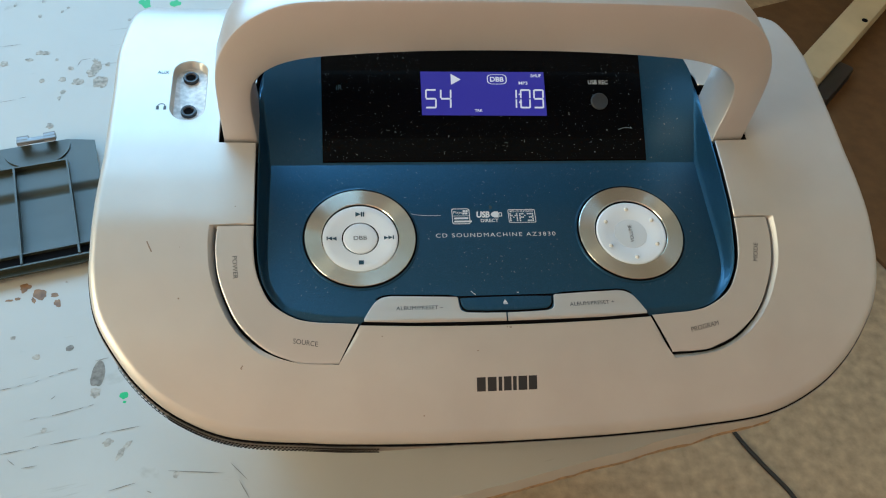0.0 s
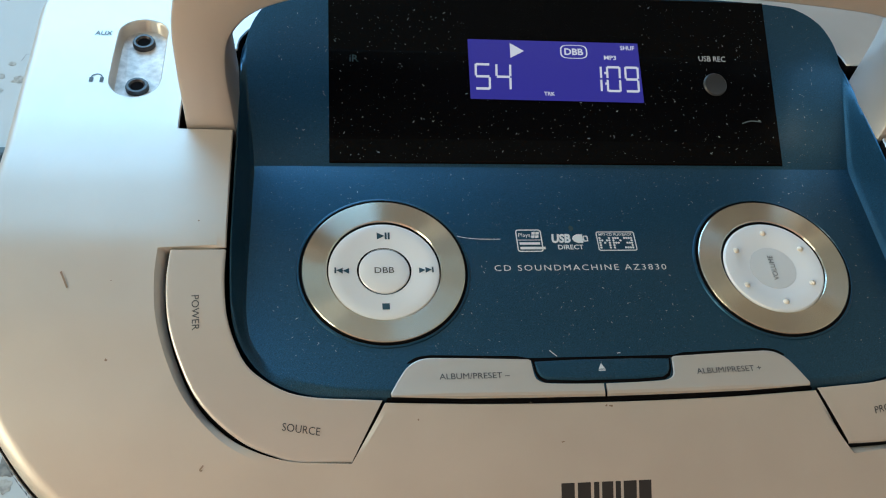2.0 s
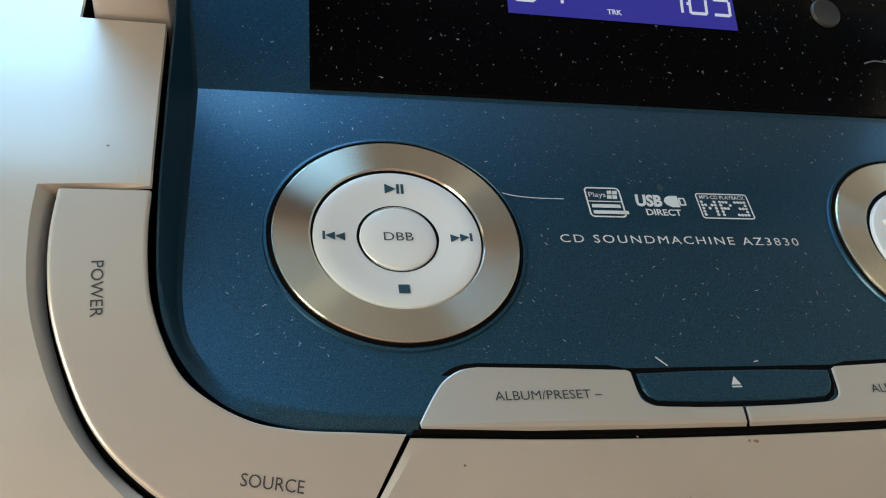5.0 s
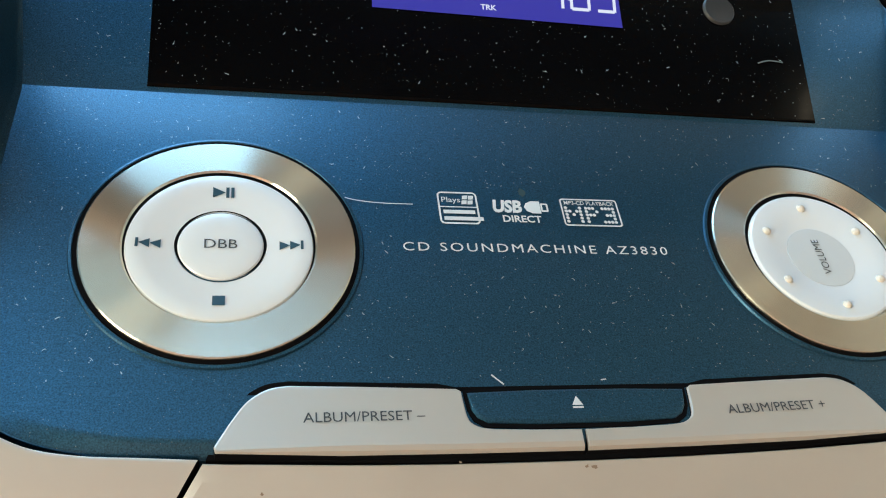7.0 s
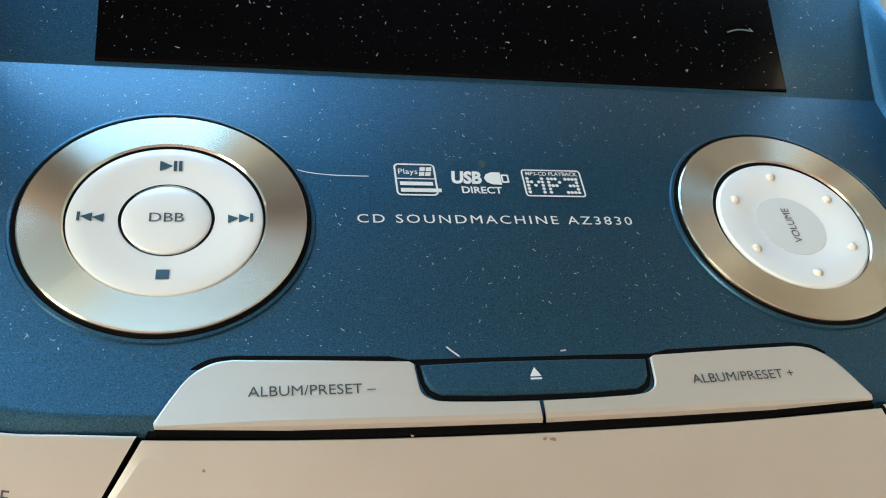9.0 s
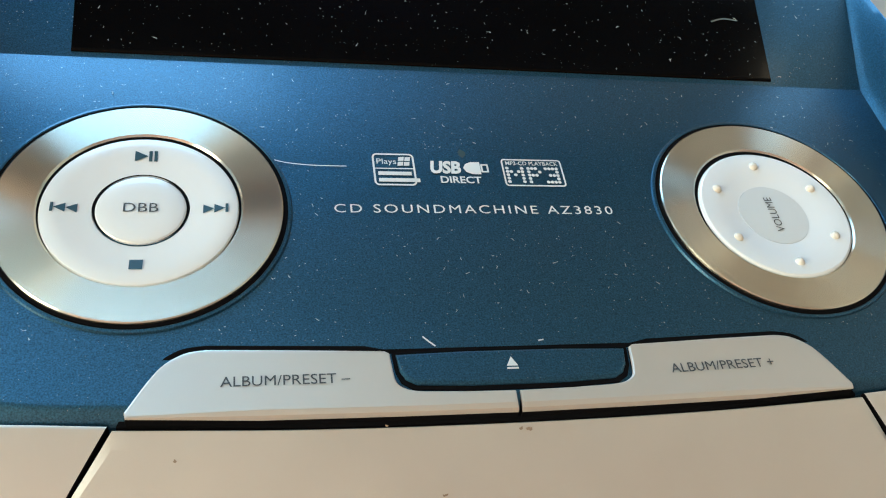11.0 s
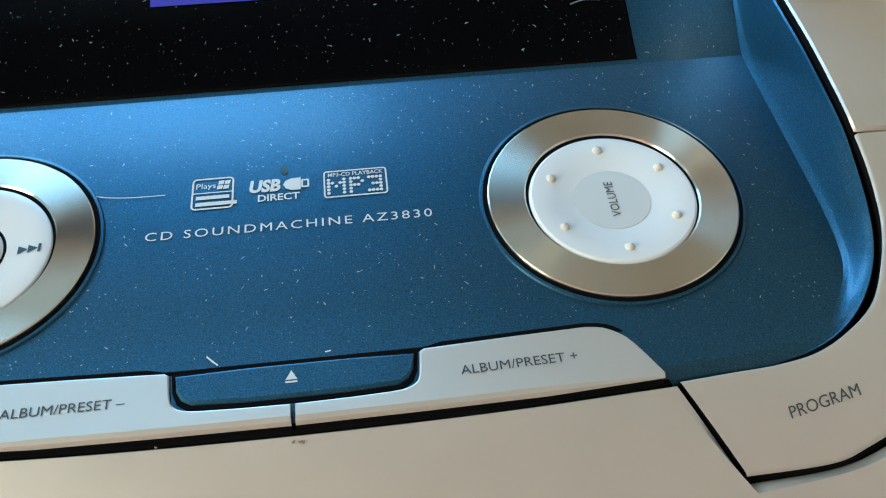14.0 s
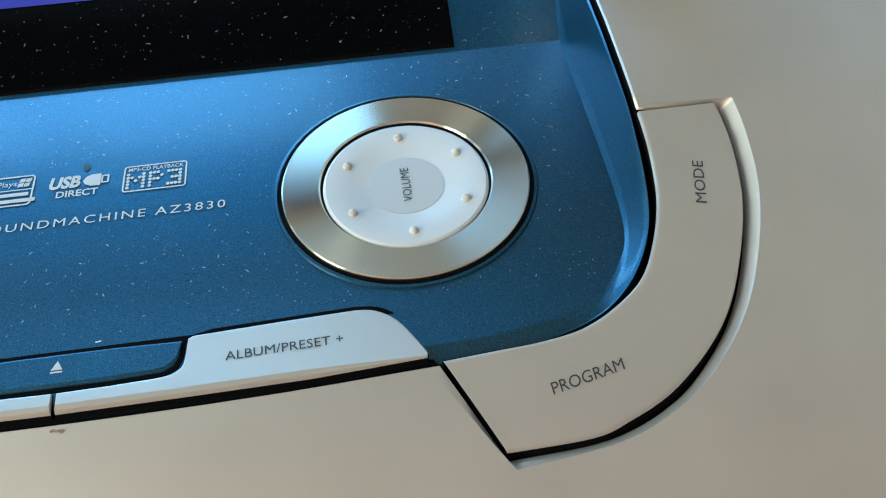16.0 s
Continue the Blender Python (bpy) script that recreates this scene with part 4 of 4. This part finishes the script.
ring("knob", [(0.0196, -0.001), (0.0196, 0.0003), (0.0194, 0.0008), (0.0189, 0.0011), (0.0165, 0.0011), (0.0138, 0.0007), (0.0110, 0.0002), (0.0096, 0.0000), (0.0090, -0.0001), (0.0010, -0.0001)], M_WHITE, "pearl white dished volume knob", True).matrix_local = BUT
ring("centre_disc", [(0.0090, -0.0002), (0.0090, 0.0000), (0.0010, 0.0000)], M_DISC, "flat grey centre disc", True).matrix_local = BUT
for k in range(6):
    a = math.pi / 2 + 0.02 + k * math.pi / 3
    x, y = 0.0152 * math.cos(a), 0.0152 * math.sin(a)
    bm = bmesh.new()
    bmesh.ops.create_uvsphere(bm, u_segments=14, v_segments=8, radius=0.0012)
    bmesh.ops.scale(bm, vec=(1, 1, 0.9), verts=bm.verts)
    bmesh.ops.translate(bm, vec=(x, y, 0.0008), verts=bm.verts)
    part("grip_dot", bm, M_DOT, dial_r).matrix_local = BUT
letters("VOLUME", 0, 0, 0.0108, 0.0021, M_INKGREY, dial_r, lambda x, y: 0.0, E2, turn=math.radians(90)).matrix_local = BUT

# ---- panel lettering ----
letters("CD SOUNDMACHINE AZ3830", -0.0010, 0.0003, 0.0655, 0.0024, M_INKWHITE, tray, blue_z, 0.0002, spacing=1.25)


def outline_box(x0, x1, y0, y1, r, t, mat, parent, name):
    o, i = [], []
    for cx, cy, a0 in ((x1 - r, y1 - r, 0), (x0 + r, y1 - r, 90), (x0 + r, y0 + r, 180), (x1 - r, y0 + r, 270)):
        for s in range(6):
            a = radians(a0 + 18 * s)
            o.append((cx + r * math.cos(a), cy + r * math.sin(a)))
            i.append((cx + (r - t) * math.cos(a), cy + (r - t) * math.sin(a)))
    n = len(o)
    vs = [(x, y, blue_z(x, y) + 0.0002) for x, y in o + i]
    return mesh_ob(name, vs, [(k, (k + 1) % n, n + (k + 1) % n, n + k) for k in range(n)], mat, parent, smooth=False)


badge = outline_box(-0.0241, -0.0142, 0.0071, 0.0169, 0.0012, 0.00045, M_INKWHITE, tray, "media_badge")
bar("badge_line", -0.0238, -0.0145, 0.0121, 0.0124, M_INKWHITE, badge, blue_z, 0.0002)
letters("Plays", -0.0208, 0.0142, 0.0046, 0.0021, M_INKWHITE, badge, blue_z, 0.0002)
bar("badge_text_bar", -0.0230, -0.0152, 0.0102, 0.0113, M_INKWHITE, badge, blue_z, 0.0002)
bar("badge_text_bar", -0.0230, -0.0134, 0.0082, 0.0093, M_INKWHITE, badge, blue_z, 0.0002)
for a, b in ((-0.0180, 0.0146), (-0.0165, 0.0146), (-0.0183, 0.0131), (-0.0168, 0.0131)):
    quad_on("badge_square", [(a, b), (a + 0.0013, b + 0.0001), (a + 0.0015, b + 0.0013), (a + 0.0002, b + 0.0012)], M_INKWHITE, badge, 0.0002)
letters("USB", -0.0068, 0.0129, 0.0074, 0.0040, M_INKWHITE, tray, blue_z, 0.0002, bold=0.045, shear=0.12)
plug = [(-0.0026, 0.0128), (-0.0020, 0.0140), (-0.0006, 0.0147), (0.0016, 0.0147), (0.0016, 0.0109), (-0.0006, 0.0109), (-0.0020, 0.0116)]
quad_on("plug_mark", plug, M_INKWHITE, tray, 0.0002)
outline_box(0.0017, 0.0036, 0.0115, 0.0141, 0.0003, 0.00045, M_INKWHITE, tray, "plug_mark")
letters("DIRECT", -0.0036, 0.0091, 0.0098, 0.0021, M_INKWHITE, tray, blue_z, 0.0002, bold=0.02)
mp = outline_box(0.0070, 0.0222, 0.0074, 0.0159, 0.0009, 0.0004, M_INKWHITE, tray, "playback_badge")
letters("MP3-CD PLAYBACK", 0.0147, 0.0146, 0.0132, 0.0012, M_INKWHITE, mp, blue_z, 0.0002, bold=0.01)
GLYPHS = {"M": ("10001", "11011", "10101", "10001", "10001"), "P": ("1110", "1001", "1110", "1000", "1000"), "3": ("1111", "0001", "0111", "0001", "1111")}
gx = 0.0082
for ch in "MP3":
    rows = GLYPHS[ch]
    vs, fs = [], []
    for r, row in enumerate(rows):
        for c, on in enumerate(row):
            if on == "1":
                x, y = gx + c * 0.00092, 0.0130 - r * 0.00105
                b0 = len(vs)
                for k in range(8):
                    px, py = x + 0.00046 * math.cos(k * math.pi / 4), y + 0.00048 * math.sin(k * math.pi / 4)
                    vs.append((px, py, blue_z(px, py) + 0.0002))
                fs.append(tuple(range(b0, b0 + 8)))
    mesh_ob("dotted_letter", vs, fs, M_INKWHITE, mp, smooth=False)
    gx += (len(rows[0]) + 0.75) * 0.00092

# a hair, small scratches, lint and dust on the panel and window
def fibre(pts, w, mat, parent, zf, e=0.0003, name="lint"):
    p = np.array(spline(pts, 6))
    t = np.gradient(p, axis=0)
    t /= np.maximum(np.hypot(*t.T), 1e-9)[:, None]
    nn = np.stack([-t[:, 1], t[:, 0]], 1) * w / 2
    ring = [[(*q, zf(*q) + e) for q in p + nn], [(*q, zf(*q) + e) for q in p - nn]]
    v_, f_ = loft(ring, closed=False)
    return mesh_ob(name, v_, f_, mat, parent, smooth=False)


fibre([(-0.0478, 0.0146), (-0.0440, 0.0134), (-0.0380, 0.0127), (-0.0302, 0.0126)], 0.00024, M_INKWHITE, tray, blue_z, name="pale_scratch")
fibre([(-0.0181, -0.0327), (-0.0170, -0.0338), (-0.0157, -0.0350)], 0.00035, M_INKWHITE, tray, blue_z, name="pale_scratch")
fibre([(0.0060, -0.0343), (0.0072, -0.0341)], 0.0003, M_INKWHITE, tray, blue_z, name="pale_scratch")
fibre([(-0.0030, 0.0182), (-0.0020, 0.0175), (-0.0028, 0.0165)], 0.0014, M_INKTEAL, tray, blue_z, 0.00015, name="dull_smudge")
fibre([(0.0770, 0.0630), (0.0810, 0.0640), (0.0855, 0.0637)], 0.0004, M_FAINT, glass, blue_z, 0.0009, name="pale_scratch")
rl = random.Random(11)
dv, df = [], []
for k in range(1700):
    x, y = rl.uniform(-0.115, 0.115), rl.uniform(-0.033, 0.110)
    on_glass = abs(x) < 0.092 and y > 0.048
    if on_glass and -0.038 < x < 0.037 and y > 0.071:
        continue
    if not on_glass and (min(math.hypot(x + 0.0742, y), math.hypot(x - 0.0733, y)) < 0.031 or (abs(x) < 0.035 and -0.002 < y < 0.018)):
        continue
    if 0.044 < y < 0.048:
        continue
    e = 0.0009 if on_glass else 0.0003
    ln = rl.choice((0.0003, 0.0003, 0.0004, 0.0005, 0.0006, 0.0013)) * rl.uniform(0.4, 1.0)
    a, w = rl.uniform(0, math.pi), rl.uniform(0.00005, 0.00012)
    dx, dy = ln / 2 * math.cos(a), ln / 2 * math.sin(a)
    ex, ey = -w * math.sin(a), w * math.cos(a)
    kx, ky = rl.uniform(-0.3, 0.3) * ln * -math.sin(a), rl.uniform(-0.3, 0.3) * ln * math.cos(a)
    b0 = len(dv)
    for px, py in ((x - dx - ex, y - dy - ey), (x + kx - ex, y + ky - ey), (x + dx, y + dy), (x + kx + ex, y + ky + ey), (x - dx + ex, y - dy + ey)):
        dv.append((px, py, blue_z(px, py) + e))
    df.append(tuple(range(b0, b0 + 5)))
tagged(mesh_ob("lint_specks", dv, df, M_DUST, radio, "pale lint and dust specks", smooth=False), kind="stuff")


# eject arrow, button words
tri_mark([(-0.0020, -0.0404), (0.0004, -0.0404), (-0.0008, -0.0383)], M_INKWHITE, radio, "eject_mark", lambda x, y: strip_z(x, y) + 0.0008)
bar("eject_mark", -0.0020, 0.0004, -0.0411, -0.0407, M_INKWHITE, radio, lambda x, y: strip_z(x, y) + 0.0008, E2)
az = lambda x, y: strip_z(x, y) + 0.0008
letters("ALBUM/PRESET \u2013", -0.0453, -0.0418, 0.0240, 0.0021, M_INKGREY, radio, az, E2)
letters("ALBUM/PRESET +", 0.0450, -0.0418, 0.0240, 0.0021, M_INKGREY, radio, az, E2, turn=0.03)
bz = lambda x, y: shell_z(x, y) - 0.0004
letters("POWER", -0.1371, -0.0225, 0.0104, 0.0024, M_INKGREY, radio, bz, E2, turn=math.radians(-87))
letters("SOURCE", -0.1029, -0.0558, 0.0122, 0.0021, M_INKGREY, radio, bz, E2, turn=math.radians(-8))
letters("MODE", 0.1373, -0.0206, 0.0092, 0.0024, M_INKGREY, radio, bz, E2, turn=math.radians(80))
letters("PROGRAM", 0.1050, -0.0544, 0.0154, 0.0021, M_INKGREY, radio, bz, E2, turn=math.radians(10))
letters("AUX", -0.1799, 0.0962, 0.0064, 0.0028, M_INK, radio, shell_z, 0.0002, bold=0.012)
# maker's mark: seven plain upright bars
for k, w in enumerate((0.0042, 0.0042, 0.0017, 0.0036, 0.0017, 0.0042, 0.0040)):
    x0 = -0.0175 + (0, 0.0050, 0.0100, 0.0125, 0.0167, 0.0192, 0.0240)[k] * 1.12
    bar("maker_mark_bar", x0, x0 + w * 1.08, -0.0780, -0.0725, M_INK, radio, shell_z, E2)

# ---- aux recess ----
socket = mesh_ob("jack_recess", pocket, [tuple(range(len(pocket)))], M_WORN, radio, "scuffed pale recess with two audio jacks", smooth=False)
for (jx, jy) in ((-0.1655, 0.0960), (-0.1650, 0.0703)):
    sl = 0.12
    round_button(jx, jy, sl, [(0.0043, -0.0055), (0.0043, -0.0040), (0.0039, -0.0032), (0.0030, -0.0032), (0.0024, -0.0041)], M_RUBBER, socket, "audio_jack", "black round audio jack", zf=shell_z, n=40)
    round_button(jx, jy, sl, [(0.0027, -0.0046), (0.0026, -0.0040)], M_GAP, socket, "jack_hole", zf=shell_z, n=24)
# headphone mark
pts = [(-0.1787 + 0.0022 * math.cos(a), 0.0702 + 0.0022 * math.sin(a)) for a in np.linspace(0, math.pi, 12)]
pin = [(-0.1787 + 0.0017 * math.cos(a), 0.0702 + 0.0017 * math.sin(a)) for a in np.linspace(0, math.pi, 12)]
mesh_ob("headphone_mark", [(x, y, shell_z(x, y) + E2) for x, y in pts + pin], [(i, i + 1, 13 + i, 12 + i) for i in range(11)], M_INKGREY, radio, smooth=False)
for s in (-1, 1):
    bar("headphone_mark", -0.1787 + s * 0.0019 - 0.0007, -0.1787 + s * 0.0019 + 0.0007, 0.0679, 0.0704, M_INKGREY, radio, shell_z, E2)

# ---- handle ----
hout = [(0.1444, 0.1518), (0.1446, 0.1702), (0.1452, 0.1928), (0.1446, 0.2113), (0.1408, 0.2251), (0.1326, 0.2379), (0.1216, 0.2472), (0.1057, 0.2538), (0.0797, 0.2559), (0.0399, 0.2566), (0.0, 0.2569)]
hin = [(0.1266, 0.1518), (0.1268, 0.1702), (0.1281, 0.1908), (0.1268, 0.2036), (0.1221, 0.2118), (0.1146, 0.2174), (0.1037, 0.2213), (0.0897, 0.2236), (0.0598, 0.2262), (0.0299, 0.2275), (0.0, 0.2278)]
so, si = spline(hout, 8), spline(hin, 8)
so = [(-x, z) for x, z in so] + [p for p in so[:-1][::-1]]
si = [(-x, z) for x, z in si] + [p for p in si[:-1][::-1]]
HY, HD = 0.0464, 0.040
sec = []
for o, i in zip(so, si):
    o, i = np.array(o), np.array(i)
    w = o - i
    w = w / np.hypot(*w)
    P = lambda base_, off, dy: (base_[0] + w[0] * off, HY + dy, base_[1] + w[1] * off)
    ring_pts = [P(i, 0.0006, 0.0002), P(i, 0.0016, 0.0), P(o, -0.0016, 0.0), P(o, -0.0004, 0.0004), P(o, 0.0, 0.0014), P(o, 0.0006, HD * 0.4), P(o, -0.001, HD * 0.8), P(o, -0.006, HD), P(i, 0.006, HD), P(i, 0.001, HD * 0.85), P(i, 0.0, HD * 0.5), P(i, 0.0, 0.0010)]
    sec.append(ring_pts)
v, f = loft(sec)
# loft() closes over the profile: rings run round the section
handle = mesh_ob("handle", v, f, M_HANDLE, radio, "wide silver carrying handle standing upright", sharp=40)

# small dirt marks on the shell
M_SPECK = material("dirt_speck", (0.26, 0.20, 0.15), 0.8)


def speck(x, y, r):
    r *= 0.75
    k = 9
    ph = (x * 9731) % 6.28
    pts = [(x + r * (1 + 0.4 * math.sin(3 * a + ph)) * math.cos(a), y + 0.7 * r * (1 + 0.4 * math.cos(2 * a + ph)) * math.sin(a)) for a in np.arange(k) * 2 * math.pi / k]
    return quad_on("dirt_speck", pts, M_SPECK, radio, 0.0003, shell_z)


speck(0.0006, -0.0523, 0.0006)
speck(-0.0008, -0.0522, 0.0005)
speck(-0.0649, -0.0545, 0.0004)
speck(0.0011, -0.0524, 0.0005)
speck(-0.1643, -0.0358, 0.0006)
speck(-0.1342, -0.0657, 0.0006)
speck(-0.0446, -0.0863, 0.0006)
speck(-0.0162, -0.0617, 0.0004)
speck(-0.1373, 0.0067, 0.0005)
speck(-0.0167, -0.0618, 0.0004)
speck(-0.1641, -0.0129, 0.0003)
speck(-0.0270, -0.0508, 0.0004)

fibre([(-0.1800, -0.0100), (-0.1788, -0.0124), (-0.1776, -0.0149)], 0.0006, M_SPECK, radio, shell_z, 0.0003, name="dark_scratch")
fibre([(-0.1346, -0.0655), (-0.1334, -0.0644)], 0.0004, M_SPECK, radio, shell_z, 0.0003, name="dark_scratch")

# ---- grey compartment cover on the table ----
CM = pose(-0.2735, 0.2290, 0.0003, 0, 0, 14.2)  # origin at its rear corner beside the player
cover = tagged(new("compartment_cover"), "dark grey plastic compartment cover lying upside down on table", "plastic cover")
cover.matrix_world = CM
CW, CD = 0.22, 0.1300


def cover_z(x, y):
    # a dished sheet: rear flat, then a step down and a curve up to the front lip
    return float(np.interp(y, [-CD, -CD + 0.004, -0.10, -0.075, -0.055, -0.050, 0], [0.0070, 0.0052, 0.0022, 0.0018, 0.0022, 0.0052, 0.0056]))


nx, ny = 12, 60
gx_ = np.linspace(-CW, 0, nx)
gy_ = np.linspace(-CD, 0, ny)
cv = []
for y in gy_:
    for x in gx_:
        yy = y
        if x > -0.001:
            yy = max(min(y, -0.006), -CD + 0.004)
        cv.append((x, yy, cover_z(x, y)))
low = [(x, y, z - 0.0016) for x, y, z in cv]
cf = [(j * nx + i, j * nx + i + 1, (j + 1) * nx + i + 1, (j + 1) * nx + i) for j in range(ny - 1) for i in range(nx - 1)]
k = nx * ny
cf += [tuple(k + q for q in t)[::-1] for t in cf]
edge = [i for i in range(nx)] + [j * nx + nx - 1 for j in range(1, ny)] + [(ny - 1) * nx + i for i in range(nx - 2, -1, -1)] + [j * nx for j in range(ny - 2, 0, -1)]
cf += [(edge[i], edge[(i + 1) % len(edge)], k + edge[(i + 1) % len(edge)], k + edge[i]) for i in range(len(edge))]
mesh_ob("sheet", cv + low, cf, M_COVER, cover, sharp=30)


def rib(x0, y0, x1, y1, h, t=0.0014):
    d = np.array([x1 - x0, y1 - y0])
    L = np.hypot(*d)
    s = np.array([-d[1], d[0]]) / L * t / 2
    m = 16
    rows = [[], [], [], []]
    for i in range(m):
        p = np.array([x0, y0]) + d * i / (m - 1)
        zb = cover_z(*p)
        zt = h
        for r, (sg, z) in enumerate(((1, zb - 0.001), (1, zt), (-1, zt), (-1, zb - 0.001))):
            q = p + s * sg
            rows[r].append((q[0], q[1], z))
    v_, f_ = loft(rows, closed=False)
    n_ = m
    f_ += [(0, n_, 2 * n_, 3 * n_), (m - 1, 2 * n_ - 1, 3 * n_ - 1, 4 * n_ - 1)]
    return mesh_ob("rib", v_, f_, M_COVER, cover, smooth=False)


for x in (-0.0215, -0.0590, -0.0980, -0.1370, -0.1760):
    rib(x, -0.0270, x + 0.001, -0.1230, 0.0100)
rib(-CW + 0.005, -0.0270, -0.0215, -0.0270, 0.0098)
rib(-CW + 0.005, -0.1130, -0.0100, -0.1130, 0.0086)
rib(-CW + 0.005, -0.1240, -0.0060, -0.1240, 0.0092)
part("slot", box_bm(-CW + 0.006, -0.012, -0.1232, -0.1138, 0.0035, 0.0062), M_GAP, cover, "dark slot along the front", smooth=False)
# hinge clip at the rear
tab_v = [(-0.0420 + 0.024 * math.cos(a), -0.006 - 0.020 * math.sin(a), 0.0066) for a in np.linspace(0, math.pi, 20)]
tab_l = [(x, y, 0.0050) for x, y, z in tab_v]
mesh_ob("clip_tab", tab_v + tab_l, [tuple(range(20))] + [(i, (i + 1) % 20, 20 + (i + 1) % 20, 20 + i) for i in range(20)], M_COVER, cover, smooth=False)
for x in (-0.0540, -0.0350):
    arc = [(0.0062 * math.cos(a), 0.0062 * math.sin(a)) for a in np.linspace(-0.6, 2.6, 14)]
    ain = [(0.0044 * math.cos(a), 0.0044 * math.sin(a)) for a in np.linspace(-0.6, 2.6, 14)]
    rows = [[(x + s, -0.003 + p[0], 0.0100 + p[1]) for p in q] for s, q in ((0, arc), (0.008, arc), (0.008, ain), (0, ain), (0, arc))]
    v_, f_ = loft(rows, closed=False)
    mesh_ob("clip_hook", v_, f_, M_CLIP, cover, "shiny grey clip hook")
part("clip_bar", box_bm(-0.0545, -0.0265, -0.0075, -0.0028, 0.0125, 0.0158, 0.0008), M_CLIP, cover)

# ---- on the floor ----
cable_pts = spline([(0.40, 0.36), (0.4518, 0.2282), (0.4758, 0.1793), (0.5002, 0.1367), (0.515, 0.09), (0.53, 0.02), (0.56, -0.08), (0.64, -0.2)], 8)
rings = []
cp = np.array(cable_pts)
ct = np.gradient(cp, axis=0)
ct /= np.hypot(*ct.T)[:, None]
for p, t in zip(cp, ct):
    rings.append([(p[0] - t[1] * 0.003 * math.cos(a), p[1] + t[0] * 0.003 * math.cos(a), FLOOR_Z + 0.003 + 0.003 * math.sin(a)) for a in np.arange(10) * math.pi / 5])
v_, f_ = loft(rings)
tagged(mesh_ob("cable", v_, f_, M_CABLE), "thin black cable lying on the beige carpet", "cable")

rug = part("rug", box_bm(-0.45, 0.55, -0.40, 0.30, 0, 0.008, 0.003, pose(1.10, 1.0, FLOOR_Z + 0.0005, 0, 0, 20)), M_RUG)
tagged(rug, "dark brown rug on the beige carpet", "rug")
a3, b3 = Vector((0.86, 0.992, FLOOR_Z + 0.03)), Vector((1.26, 1.395, FLOOR_Z + 0.04))
ln = (b3 - a3).length
ang = math.degrees(math.atan2(b3.y - a3.y, b3.x - a3.x))
PM = Matrix.Translation(a3) @ Matrix.Rotation(radians(ang), 4, "Z") @ Matrix.Rotation(-math.asin((b3.z - a3.z) / ln), 4, "Y")
post = tagged(new("wooden_leg"), "cream painted wooden furniture leg with black foot", "furniture leg")
post.matrix_world = PM
part("shaft", box_bm(-0.06, ln, -0.029, 0.029, -0.02, 0.02, 0.006), M_CREAM, post)
part("foot", box_bm(-0.09, 0.045, -0.062, -0.0295, -0.028, 0.006, 0.006), M_CABLE, post, "black plastic foot")
bm = bmesh.new()
bmesh.ops.create_cone(bm, cap_ends=True, segments=20, radius1=0.006, radius2=0.006, depth=0.003)
bmesh.ops.translate(bm, vec=(0.187, -0.018, 0.0195), verts=bm.verts)
part("screw_hole", bm, M_GAP, post)
